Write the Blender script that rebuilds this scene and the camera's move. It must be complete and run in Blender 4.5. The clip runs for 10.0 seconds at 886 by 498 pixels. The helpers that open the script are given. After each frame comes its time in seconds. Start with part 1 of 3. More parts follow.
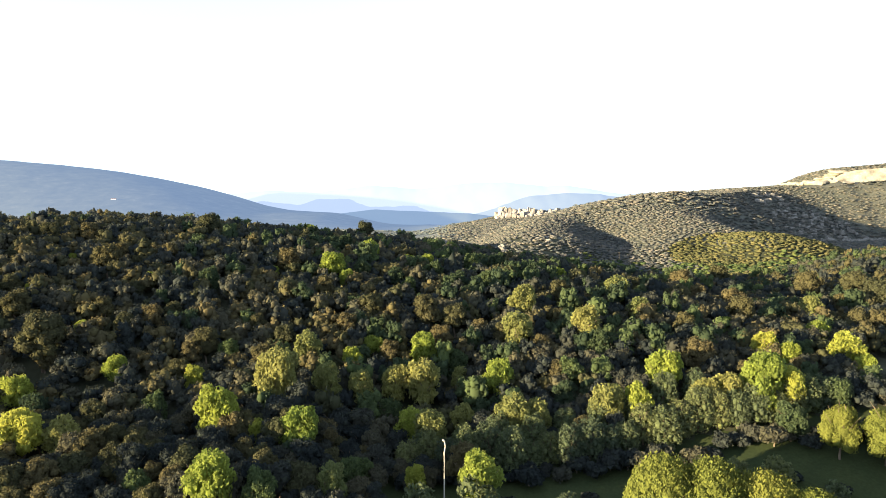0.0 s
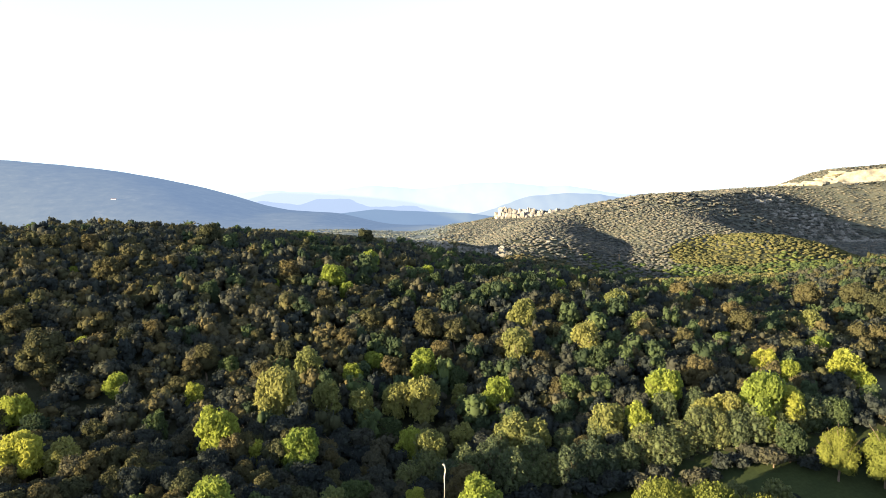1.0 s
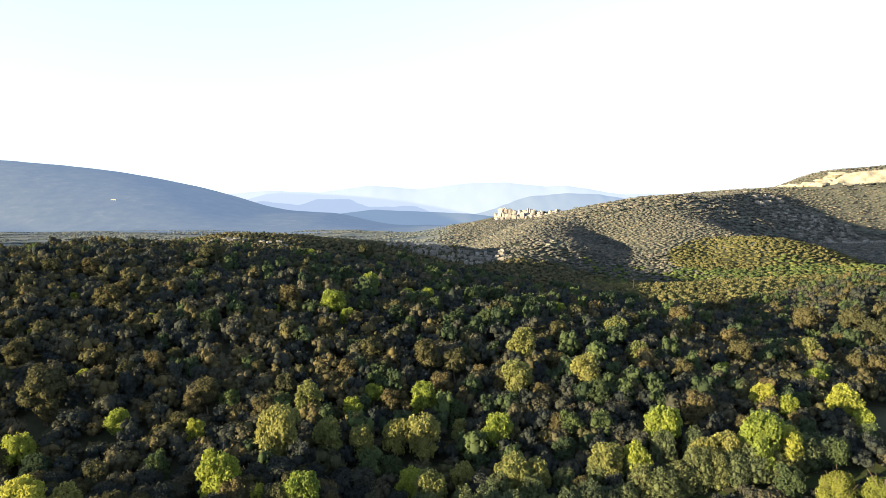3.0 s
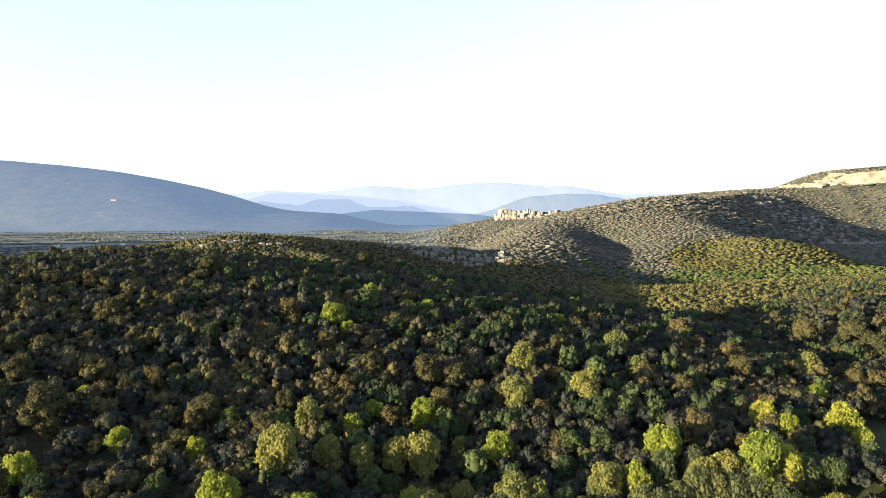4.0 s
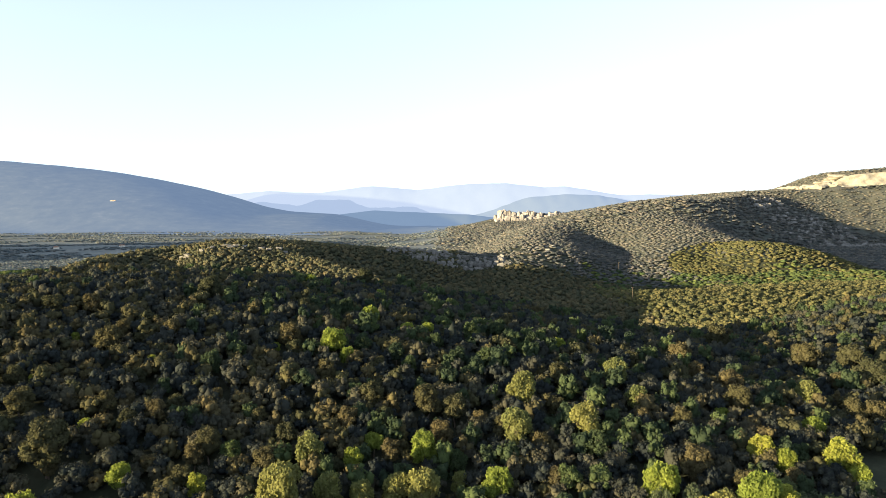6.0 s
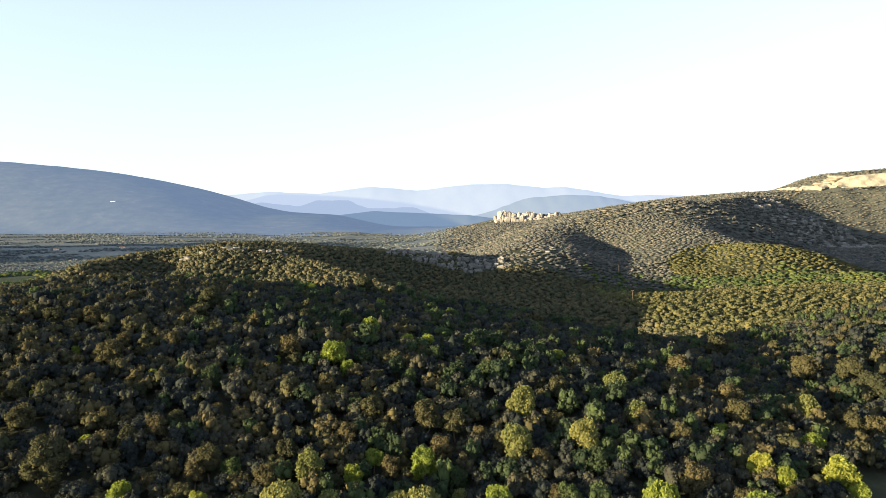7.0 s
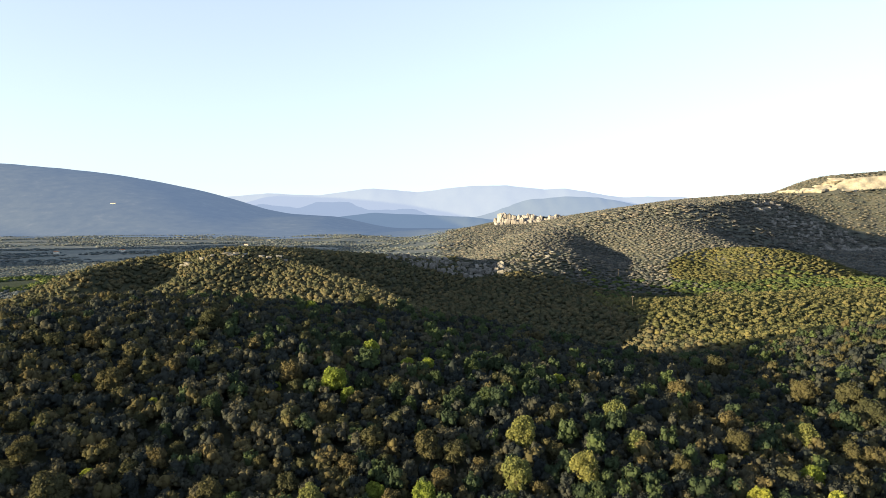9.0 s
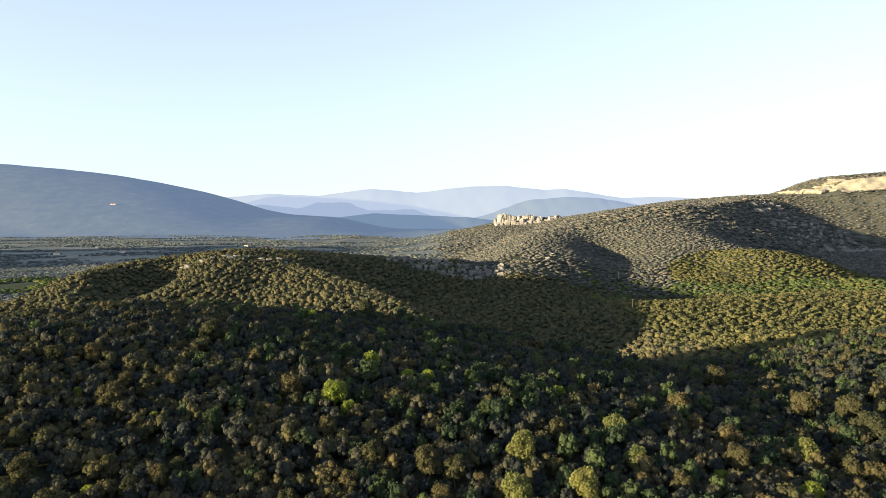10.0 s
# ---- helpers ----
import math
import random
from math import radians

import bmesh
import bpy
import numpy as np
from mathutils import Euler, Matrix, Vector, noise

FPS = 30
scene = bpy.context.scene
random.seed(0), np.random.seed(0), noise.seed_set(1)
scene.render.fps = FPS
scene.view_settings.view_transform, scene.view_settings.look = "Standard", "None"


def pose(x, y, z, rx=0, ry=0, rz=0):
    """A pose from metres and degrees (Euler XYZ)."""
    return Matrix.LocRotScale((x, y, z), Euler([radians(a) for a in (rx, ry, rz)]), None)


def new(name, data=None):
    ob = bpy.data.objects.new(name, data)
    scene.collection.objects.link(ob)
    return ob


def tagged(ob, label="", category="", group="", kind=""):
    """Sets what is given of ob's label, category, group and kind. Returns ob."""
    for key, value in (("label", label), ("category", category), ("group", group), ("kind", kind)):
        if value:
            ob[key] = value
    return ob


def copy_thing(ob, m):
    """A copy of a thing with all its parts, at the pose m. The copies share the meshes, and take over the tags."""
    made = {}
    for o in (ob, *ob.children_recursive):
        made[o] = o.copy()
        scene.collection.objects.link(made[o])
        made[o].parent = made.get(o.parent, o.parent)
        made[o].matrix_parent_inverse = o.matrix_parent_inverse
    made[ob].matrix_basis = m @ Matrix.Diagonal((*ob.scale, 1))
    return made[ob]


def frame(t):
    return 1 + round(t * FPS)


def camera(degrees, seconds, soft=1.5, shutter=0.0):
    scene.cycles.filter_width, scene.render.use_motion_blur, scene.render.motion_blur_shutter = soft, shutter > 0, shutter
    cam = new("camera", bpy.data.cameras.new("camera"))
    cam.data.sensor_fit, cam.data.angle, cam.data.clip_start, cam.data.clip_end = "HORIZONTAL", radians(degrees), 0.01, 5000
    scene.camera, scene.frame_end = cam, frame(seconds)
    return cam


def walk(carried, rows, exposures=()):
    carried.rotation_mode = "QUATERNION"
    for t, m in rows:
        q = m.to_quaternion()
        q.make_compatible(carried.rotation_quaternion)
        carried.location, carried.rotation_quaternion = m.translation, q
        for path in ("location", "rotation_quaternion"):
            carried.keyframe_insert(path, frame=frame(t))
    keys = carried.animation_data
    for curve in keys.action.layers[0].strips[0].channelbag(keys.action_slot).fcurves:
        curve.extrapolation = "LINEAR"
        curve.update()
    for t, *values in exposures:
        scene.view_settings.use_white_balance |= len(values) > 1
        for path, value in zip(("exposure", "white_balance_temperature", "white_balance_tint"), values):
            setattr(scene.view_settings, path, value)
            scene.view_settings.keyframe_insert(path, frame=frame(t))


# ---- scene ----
# The drone climbs straight up in front of a wooded hill.
EYE, CLIMB = 27.0, 25.0
cam = camera(70.0, 10.0, soft=0.8)
TURNS = [
    (0.0, -3.314, 0.0, 0.06), (0.5, -3.334, 0.0, 0.05), (1.0, -3.348, 0.0, 0.04), (1.5, -3.372, 0.0, 0.03),
    (2.0, -3.385, -0.007, 0.02), (2.5, -3.392, -0.012, 0.02), (4.0, -3.405, -0.015, 0.0), (4.5, -3.422, -0.025, -0.01),
    (5.0, -3.432, -0.038, -0.02), (5.5, -3.415, -0.043, -0.03), (6.0, -3.41, -0.05, -0.03), (7.5, -3.364, -0.056, -0.035),
    (8.0, -3.336, -0.056, -0.03), (8.5, -3.312, -0.053, -0.03), (9.0, -3.3, -0.052, -0.03), (9.5, -3.29, -0.051, -0.03),
    (10.0, -3.288, -0.05, -0.03)]
EXPOSURES = [(0.0, 2.58, 5700, 10), (2.5, 2.43, 5700, 10), (5.0, 2.28, 5700, 10), (7.5, 2.13, 5700, 10), (10.0, 2.0, 5700, 10)]
walk(cam, [(t, pose(-0.0211 * t, 0, EYE + CLIMB * t / 10, 90 + pitch, lean, turn)) for t, pitch, turn, lean in TURNS], EXPOSURES)

# ---- sky and sun ----
SUN_UP, SUN_SIDE = 5.0, -118.0  # degrees of height; degrees from straight ahead, minus is to the left
sky_world = bpy.data.worlds.new("evening_sky")
scene.world = sky_world
sky_world.use_nodes = True
wn = sky_world.node_tree.nodes
sky = wn.new("ShaderNodeTexSky")
sky.sky_type, sky.sun_disc = "NISHITA", False
sky.sun_elevation, sky.sun_rotation = radians(SUN_UP), radians(SUN_SIDE)
sky.altitude, sky.air_density, sky.dust_density, sky.ozone_density = 200, 0.7, 0.4, 2.5
wl = sky_world.node_tree.links
veil, pale, tint = wn.new("ShaderNodeGamma"), wn.new("ShaderNodeHueSaturation"), wn.new("ShaderNodeMix")
veil.inputs["Gamma"].default_value = 0.5  # thin evening haze evens the sky out
pale.inputs["Saturation"].default_value = 0.52
tint.data_type, tint.blend_type = "RGBA", "MULTIPLY"
tint.inputs[0].default_value, tint.inputs[7].default_value = 1.0, (1.06, 1.02, 0.945, 1)
wl.new(sky.outputs[0], veil.inputs["Color"])
wl.new(veil.outputs[0], pale.inputs["Color"])
wl.new(pale.outputs[0], tint.inputs[6])
wl.new(tint.outputs[2], wn["Background"].inputs["Color"])
wn["Background"].inputs["Strength"].default_value = 0.17
lamp = bpy.data.lights.new("sun", "SUN")
lamp.energy, lamp.angle, lamp.color = 5.0, radians(0.6), (1.0, 0.75, 0.37)
sun_way = Vector((math.sin(radians(SUN_SIDE)) * math.cos(radians(SUN_UP)), math.cos(radians(SUN_SIDE)) * math.cos(radians(SUN_UP)), math.sin(radians(SUN_UP))))
sun = new("sun", lamp)
sun.matrix_world = Matrix.Translation((-60, -40, 120)) @ sun_way.to_track_quat("Z", "Y").to_matrix().to_4x4()


# ---- materials ----
def blank(name):
    m = bpy.data.materials.new(name)
    m.use_nodes = True
    return m, m.node_tree.nodes, m.node_tree.links


def noise_of(nodes, links, scale, detail=4.0, rough=0.6):
    """Noise over world places: scale is in features per metre."""
    geo = nodes.new("ShaderNodeNewGeometry")
    n = nodes.new("ShaderNodeTexNoise")
    n.inputs["Scale"].default_value, n.inputs["Detail"].default_value, n.inputs["Roughness"].default_value = scale, detail, rough
    links.new(geo.outputs["Position"], n.inputs["Vector"])
    return n.outputs["Fac"]


def ramp_of(nodes, links, fac, stops):
    r = nodes.new("ShaderNodeValToRGB")
    while len(r.color_ramp.elements) < len(stops):
        r.color_ramp.elements.new(0.5)
    for e, (at, c) in zip(r.color_ramp.elements, stops):
        e.position, e.color = at, (*c, 1)
    links.new(fac, r.inputs["Fac"])
    return r.outputs["Color"]


def mixed(nodes, links, kind, fac, a, b):
    m = nodes.new("ShaderNodeMix")
    m.data_type, m.blend_type = "RGBA", kind
    m.clamp_factor = True
    if isinstance(fac, float):
        m.inputs[0].default_value = fac
    else:
        links.new(fac, m.inputs[0])
    for k, v in ((6, a), (7, b)):
        if isinstance(v, tuple):
            m.inputs[k].default_value = (*v, 1)
        else:
            links.new(v, m.inputs[k])
    return m.outputs[2]


def foliage(name, stops, by="object", thin=0.3, patch=0.25, fleck=0.6):
    """Leaves: a tone for each tree, a patchy drift over the slope, flecks from leaf to leaf; light shines through a little."""
    m, nodes, links = blank(name)
    nodes.remove(nodes["Principled BSDF"])
    if by == "object":
        tone = nodes.new("ShaderNodeObjectInfo").outputs["Random"]
    else:
        a = nodes.new("ShaderNodeAttribute")
        a.attribute_name = "tone"
        tone = a.outputs["Fac"]
    drift = noise_of(nodes, links, 0.03, 3)
    add = nodes.new("ShaderNodeMath")
    add.operation = "MULTIPLY_ADD"
    add.inputs[1].default_value = patch * 4
    links.new(drift, add.inputs[0])
    sub = nodes.new("ShaderNodeMath")
    sub.operation = "SUBTRACT"
    links.new(tone, sub.inputs[0])
    sub.inputs[1].default_value = patch * 2
    links.new(sub.outputs[0], add.inputs[2])
    base = ramp_of(nodes, links, add.outputs[0], stops)
    island = nodes.new("ShaderNodeNewGeometry").outputs["Random Per Island"]
    leaf = ramp_of(nodes, links, island, [(0.0, (1 - fleck,) * 3), (0.6, (1.0, 1.0, 1.0)), (1.0, (1 + fleck * 0.8, 1 + fleck * 0.8, 1.0))])
    colour = mixed(nodes, links, "MULTIPLY", 1.0, base, leaf)
    d, t, s = nodes.new("ShaderNodeBsdfDiffuse"), nodes.new("ShaderNodeBsdfTranslucent"), nodes.new("ShaderNodeMixShader")
    s.inputs[0].default_value = thin
    links.new(colour, d.inputs["Color"])
    links.new(colour, t.inputs["Color"])
    links.new(d.outputs[0], s.inputs[1])
    links.new(t.outputs[0], s.inputs[2])
    links.new(s.outputs[0], nodes["Material Output"].inputs["Surface"])
    return m


def rough_surface(name, stops, scale, fine, bump=0.3, roughness=0.95, fine_depth=0.35):
    """A mat surface with patches, grain and relief."""
    m, nodes, links = blank(name)
    p = nodes["Principled BSDF"]
    base = ramp_of(nodes, links, noise_of(nodes, links, scale, 5), stops)
    grain_fac = noise_of(nodes, links, fine, 6, 0.7)
    grain = ramp_of(nodes, links, grain_fac, [(0.25, (1 - fine_depth,) * 3), (0.75, (1 + fine_depth * 0.5,) * 3)])
    links.new(mixed(nodes, links, "MULTIPLY", 1.0, base, grain), p.inputs["Base Color"])
    p.inputs["Roughness"].default_value = roughness
    p.inputs["Specular IOR Level"].default_value = 0.15
    b = nodes.new("ShaderNodeBump")
    b.inputs["Strength"].default_value, b.inputs["Distance"].default_value = bump, 0.4 / fine
    links.new(grain_fac, b.inputs["Height"])
    links.new(b.outputs[0], p.inputs["Normal"])
    return m


HOLM = [(0.0, (0.028, 0.034, 0.036)), (0.4, (0.038, 0.044, 0.043)), (0.7, (0.054, 0.056, 0.047)), (1.0, (0.082, 0.077, 0.053))]
BRONZE = [(0.0, (0.053, 0.057, 0.034)), (0.5, (0.074, 0.07, 0.038)), (1.0, (0.1, 0.085, 0.046))]
GREENS = [(0.0, (0.038, 0.054, 0.036)), (0.5, (0.056, 0.076, 0.042)), (1.0, (0.084, 0.11, 0.048))]
MAQUIS = [(0.0, (0.067, 0.073, 0.048)), (0.5, (0.096, 0.093, 0.057)), (1.0, (0.135, 0.116, 0.067))]
# grey garrigue tones, pushed blue and pale for the haze before them
HAZY_GARRIGUE = [(0.0, (0.088, 0.097, 0.095)), (0.45, (0.12, 0.122, 0.118)), (0.75, (0.148, 0.142, 0.131)), (1.0, (0.187, 0.169, 0.15))]
# olive-yellow version of the scrub, with the sunlight put into its colour
SUNLIT_SPUR = [(0.0, (0.08, 0.086, 0.042)), (0.5, (0.108, 0.106, 0.05)), (1.0, (0.142, 0.128, 0.058))]
# scrub of the plain, with blue haze mixed into the leaf colours
HAZY_PLAIN = [(0.0, (0.11, 0.135, 0.155)), (0.5, (0.15, 0.17, 0.18)), (1.0, (0.21, 0.21, 0.2))]
THICKET = [(0.0, (0.055, 0.08, 0.04)), (0.5, (0.085, 0.112, 0.044)), (1.0, (0.13, 0.145, 0.05))]
OAK = [(0.0, (0.135, 0.155, 0.064)), (0.5, (0.178, 0.185, 0.068)), (1.0, (0.225, 0.217, 0.076))]
SPRING = [(0.0, (0.17, 0.215, 0.05)), (0.5, (0.23, 0.265, 0.052)), (1.0, (0.30, 0.305, 0.06))]
POPLAR = [(0.0, (0.075, 0.095, 0.062)), (0.5, (0.105, 0.125, 0.066)), (1.0, (0.15, 0.16, 0.072))]
PINE = [(0.0, (0.10, 0.118, 0.03)), (0.5, (0.125, 0.137, 0.032)), (1.0, (0.155, 0.158, 0.036))]
leaf_holm = foliage("holm_oak_leaves", HOLM, fleck=0.25)
leaf_holm_mass = foliage("holm_oak_leaves_far", HOLM, by="tone", fleck=0.2)
leaf_bronze = foliage("bronze_holm_leaves", BRONZE, fleck=0.25)
leaf_bronze_mass = foliage("bronze_holm_leaves_far", BRONZE, by="tone", fleck=0.2)
leaf_green = foliage("green_oak_leaves", GREENS, thin=0.4, fleck=0.25)
leaf_green_mass = foliage("green_oak_leaves_far", GREENS, by="tone", thin=0.4, fleck=0.2)
leaf_oak = foliage("young_oak_leaves", OAK, thin=0.45, fleck=0.25)
leaf_spring = foliage("new_spring_leaves", SPRING, thin=0.5, fleck=0.25)
leaf_poplar = foliage("poplar_leaves", POPLAR, thin=0.4, fleck=0.35)
leaf_pine = foliage("pine_needles", PINE, thin=0.25, patch=0.1, fleck=0.18)
leaf_thicket = foliage("thicket_leaves", THICKET, by="tone", fleck=0.2)
leaf_sunlit_spur = foliage("sunlit_spur_leaves", SUNLIT_SPUR, by="tone", patch=0.3, fleck=0.12)
leaf_maquis = foliage("maquis_leaves", MAQUIS, by="tone", patch=0.3, fleck=0.12)
leaf_hazy_plain = foliage("hazy_plain_leaves", HAZY_PLAIN, by="tone", patch=0.3, fleck=0.2)
leaf_hazy_garrigue = foliage("hazy_garrigue_leaves", HAZY_GARRIGUE, by="tone", patch=0.3, fleck=0.12)
bark = rough_surface("bark", [(0.3, (0.10, 0.075, 0.055)), (0.7, (0.17, 0.135, 0.10))], 1.5, 9.0)
# soil colour darkened so that gaps between trees read as shade
soil = rough_surface("shade_dark_soil", [(0.3, (0.025, 0.03, 0.018)), (0.55, (0.04, 0.043, 0.026)), (0.75, (0.07, 0.066, 0.042))], 0.05, 0.6)
scrub = rough_surface("scrub_ground", [(0.3, (0.07, 0.076, 0.064)), (0.55, (0.095, 0.096, 0.08)), (0.72, (0.125, 0.118, 0.095)), (0.85, (0.2, 0.187, 0.16))], 0.02, 0.25, bump=0.8)
# ground of the plain, lightened and blued to carry the haze
hazy_plain_ground = rough_surface("hazy_plain_ground", [(0.3, (0.10, 0.118, 0.12)), (0.5, (0.14, 0.152, 0.148)), (0.62, (0.19, 0.19, 0.172)), (0.8, (0.26, 0.25, 0.215))], 0.012, 0.15, bump=0.6)
grass = rough_surface("meadow_grass", [(0.3, (0.022, 0.032, 0.012)), (0.7, (0.042, 0.052, 0.018))], 0.12, 3.0)
limestone = rough_surface("limestone", [(0.3, (0.12, 0.114, 0.105)), (0.5, (0.18, 0.17, 0.157)), (0.75, (0.26, 0.25, 0.235))], 0.05, 0.35, bump=0.7)
cliff_stone = rough_surface("cliff_stone", [(0.3, (0.18, 0.165, 0.155)), (0.5, (0.25, 0.23, 0.218)), (0.75, (0.34, 0.316, 0.305))], 0.04, 0.3, bump=0.6)
quarry_stone = rough_surface("quarry_stone", [(0.3, (0.25, 0.225, 0.18)), (0.7, (0.36, 0.325, 0.26))], 0.02, 0.12, bump=0.4)
gravel = rough_surface("grey_gravel", [(0.3, (0.12, 0.11, 0.11)), (0.7, (0.2, 0.19, 0.18))], 0.3, 4.0)
paint = rough_surface("weathered_steel", [(0.3, (0.42, 0.4, 0.36)), (0.7, (0.55, 0.53, 0.48))], 2.0, 20.0, roughness=0.6)
plaster = rough_surface("pale_plaster", [(0.3, (0.6, 0.56, 0.48)), (0.7, (0.72, 0.68, 0.6))], 0.5, 4.0)
roof_tile = rough_surface("roof_tiles", [(0.3, (0.3, 0.14, 0.08)), (0.7, (0.42, 0.22, 0.13))], 0.6, 5.0)


def water_surface():
    m, nodes, links = blank("still_water")
    p = nodes["Principled BSDF"]
    p.inputs["Base Color"].default_value = (0.02, 0.025, 0.025, 1)
    p.inputs["Roughness"].default_value = 0.06
    b = nodes.new("ShaderNodeBump")
    b.inputs["Strength"].default_value, b.inputs["Distance"].default_value = 0.15, 0.05
    links.new(noise_of(nodes, links, 0.8, 3), b.inputs["Height"])
    links.new(b.outputs[0], p.inputs["Normal"])
    return m


still_water = water_surface()


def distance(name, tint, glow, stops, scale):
    """Mountains on the skyline: their woods, and the haze before them added as emission."""
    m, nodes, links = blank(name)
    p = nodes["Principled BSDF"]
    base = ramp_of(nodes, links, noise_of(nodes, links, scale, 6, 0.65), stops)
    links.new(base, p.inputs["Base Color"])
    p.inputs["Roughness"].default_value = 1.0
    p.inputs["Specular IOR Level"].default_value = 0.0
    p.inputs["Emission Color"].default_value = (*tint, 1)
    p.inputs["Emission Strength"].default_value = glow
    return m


# woods whose blue haze glows from the surface itself
hazy_far_woods = distance("hazy_mountain_woods", (0.34, 0.45, 0.67), 0.095, [(0.35, (0.052, 0.058, 0.046)), (0.6, (0.072, 0.077, 0.058)), (0.72, (0.10, 0.10, 0.08)), (0.8, (0.17, 0.165, 0.135))], 0.016)


# ---- terrain ----
def soft(x, xs, vs, reach):
    """The broken line vs over xs at x, rounded off over the given reach."""
    return sum(np.interp(x + reach * k, xs, vs) for k in (-1, -0.6, -0.2, 0.2, 0.6, 1)) / 6


def ridge(x, y, xs, ys, zs, foot, front, behind, back, power, reach):
    """A hill whose crest runs along xs at ys and zs. Its domed front slope comes down to the height foot in front metres, its back to behind in back metres."""
    yc, zc = soft(x, xs, ys, reach), soft(x, xs, zs, reach)
    s = np.where(y < yc, (yc - y) / front, (y - yc) / back)
    return zc - np.maximum(zc - np.where(y < yc, foot, behind), 3.0) * np.abs(s) ** np.where(y < yc, power, 2.0)


def mound(x, y, cx, cy, ax, ay, top, foot, power=2.4):
    return top - (top - foot) * (((x - cx) / ax) ** 2 + ((y - cy) / ay) ** 2) ** (power / 2)


def higher(a, b, k):
    """The higher of two slopes, with a rounded join."""
    d = np.clip(0.5 + 0.5 * (a - b) / k, 0, 1)
    return b + (a - b) * d + k * d * (1 - d)


def waves(x, y, size):
    x, y = x / size, y / size
    return (np.sin(1.3 * x + 0.7 * y) + np.sin(-0.8 * x + 1.7 * y + 1.1) + 0.6 * np.sin(2.3 * x + 2.1 * y + 0.4) + 0.6 * np.sin(3.1 * x - 2.6 * y + 2.0)) / 3.2


def ground_height(x, y):
    x, y = np.asarray(x, float), np.asarray(y, float)
    z = np.interp(y, [-4000, -600, -60, 110, 200, 300, 480, 900, 1400, 2000, 3000, 5000], [-40, 10, -3, -4, -30, -50, -52, -50, -46, -50, -52, -56])
    z = z + 22 * np.clip((x - 110) / 130, 0, 1) * np.interp(y, [190, 260, 420, 540], [0, 1, 1, 0])
    z = z + np.interp(y, [300, 600, 1500, 2400, 3200], [0, 1.5, 5, 7, 3]) * waves(x, y, 170) + 0.4 * waves(x, y, 13)
    z = z + 3.2 * np.clip((-x - 4) / 14, 0, 1) * np.interp(y, [0, 45, 85, 110], [0, 1, 1, 0])
    # unseen low hill behind the take-off place, towards the sun, added for its shadow
    along, aside = 0.906 * x + 0.423 * y, -0.423 * x + 0.906 * y
    z = z + (np.interp(aside, [31, 38, 44, 47, 58, 64, 70, 90], [20, 20, 20, 18, 11, 9, 10, 13]) + 0.6 * np.sin(aside / 6.1)) * np.exp(-((along + 165) / 45) ** 2) * np.exp(-((aside - 20) / 210) ** 4)
    # the near hill
    z = higher(z, ridge(x, y, [-420, -260, -170, -118, -104, -91, -77, -62, -47, -31, -15, 3, 20, 35, 51, 65, 82, 95, 110, 140, 200, 320],
                        [146, 158, 166, 170, 172, 174, 177, 180, 184, 189, 193, 194, 186, 177, 172, 169, 169, 170, 172, 182, 200, 225],
                        [-5, 8, 15.5, 21.1, 22.4, 22.9, 22.3, 20.8, 19, 17.5, 15.9, 13.5, 11.1, 8.6, 6.4, 4.3, 4.8, 7, 10, 14, 19, 22], -3, 112, -50, 110, 3.0, 7) + 0.6 * waves(x, y, 24), 3)
    z = z + np.interp(x, [-60, -40, -15, 10, 60], [0, 0.9, 1.8, 2.3, 3.1]) * np.interp(y, [56, 66, 78, 135, 165, 180], [0, 0.45, 1, 1, 0.35, 0])
    # the low wooded spur across the valley
    z = higher(z, ridge(x, y, [120, 185, 300, 450, 600], [590, 620, 640, 660, 690], [-60, -44, -40, -38, -36], -54, 260, -54, 120, 1.8, 20), 4)
    # the middle ridge on the other side, and the saddle to its right
    z = higher(z, ridge(x, y, [-500, -432, -418, -405, -372, -330, -290, -227, -174, -107, -33, 30, 90], [560, 600, 635, 665, 688, 698, 704, 722, 742, 780, 830, 880, 930],
                        [-56, -46, -35, -21, -10, -1, 5, 8, 4.5, -3.5, -13.5, -16, -34], -50, np.interp(x, [-420, -330, -150, 0], [120, 170, 230, 150]), -50, 200, 1.5, 14) + 1.5 * waves(x, y, 60), 5)
    # a spur that runs down from it towards the near hill
    line, crest = soft(y, [440, 470, 570, 640, 720], [-4, -20, -73, -128, -210], 14), soft(y, [400, 470, 570, 640, 700, 730], [-34, -24, -15, -8.5, -2, 0], 14)
    side = x - line
    z = higher(z, crest - np.where(side > 0, 0.42 * np.abs(side) ** 1.05, 0.0016 * side ** 2) - 0.4 * np.maximum(y - 715, 0) - 0.25 * np.maximum(455 - y, 0) + 1.0 * waves(x, y, 45), 5)
    # the rocky upland with the cliff, and the quarry hill
    z = higher(z, ridge(x, y, [-350, -102, 105, 225, 386, 564, 817, 1106, 1265, 1338, 1552, 2200], [2600, 2600, 2550, 2500, 2100, 2000, 2200, 2400, 2300, 2217, 2217, 2200],
                        [-80, -47, -14, 14, 44, 62, 92, 112, 122, 166, 180, 195], -48, 1230, -48, 900, 2.6, 30) + 4 * waves(x, y, 140), 8)
    # its front shoulder, and the lower ground beyond the shoulder's edge
    z = z - 0.4 * np.clip(x - np.interp(y, [800, 1150, 1350, 1600, 1900], [390, 415, 470, 630, 930]), 0, 500) * np.interp(y, [830, 980, 1880, 2030], [0, 1, 1, 0])
    z = np.where((x > 380) & (y < 2100), np.maximum(z, -66), z)
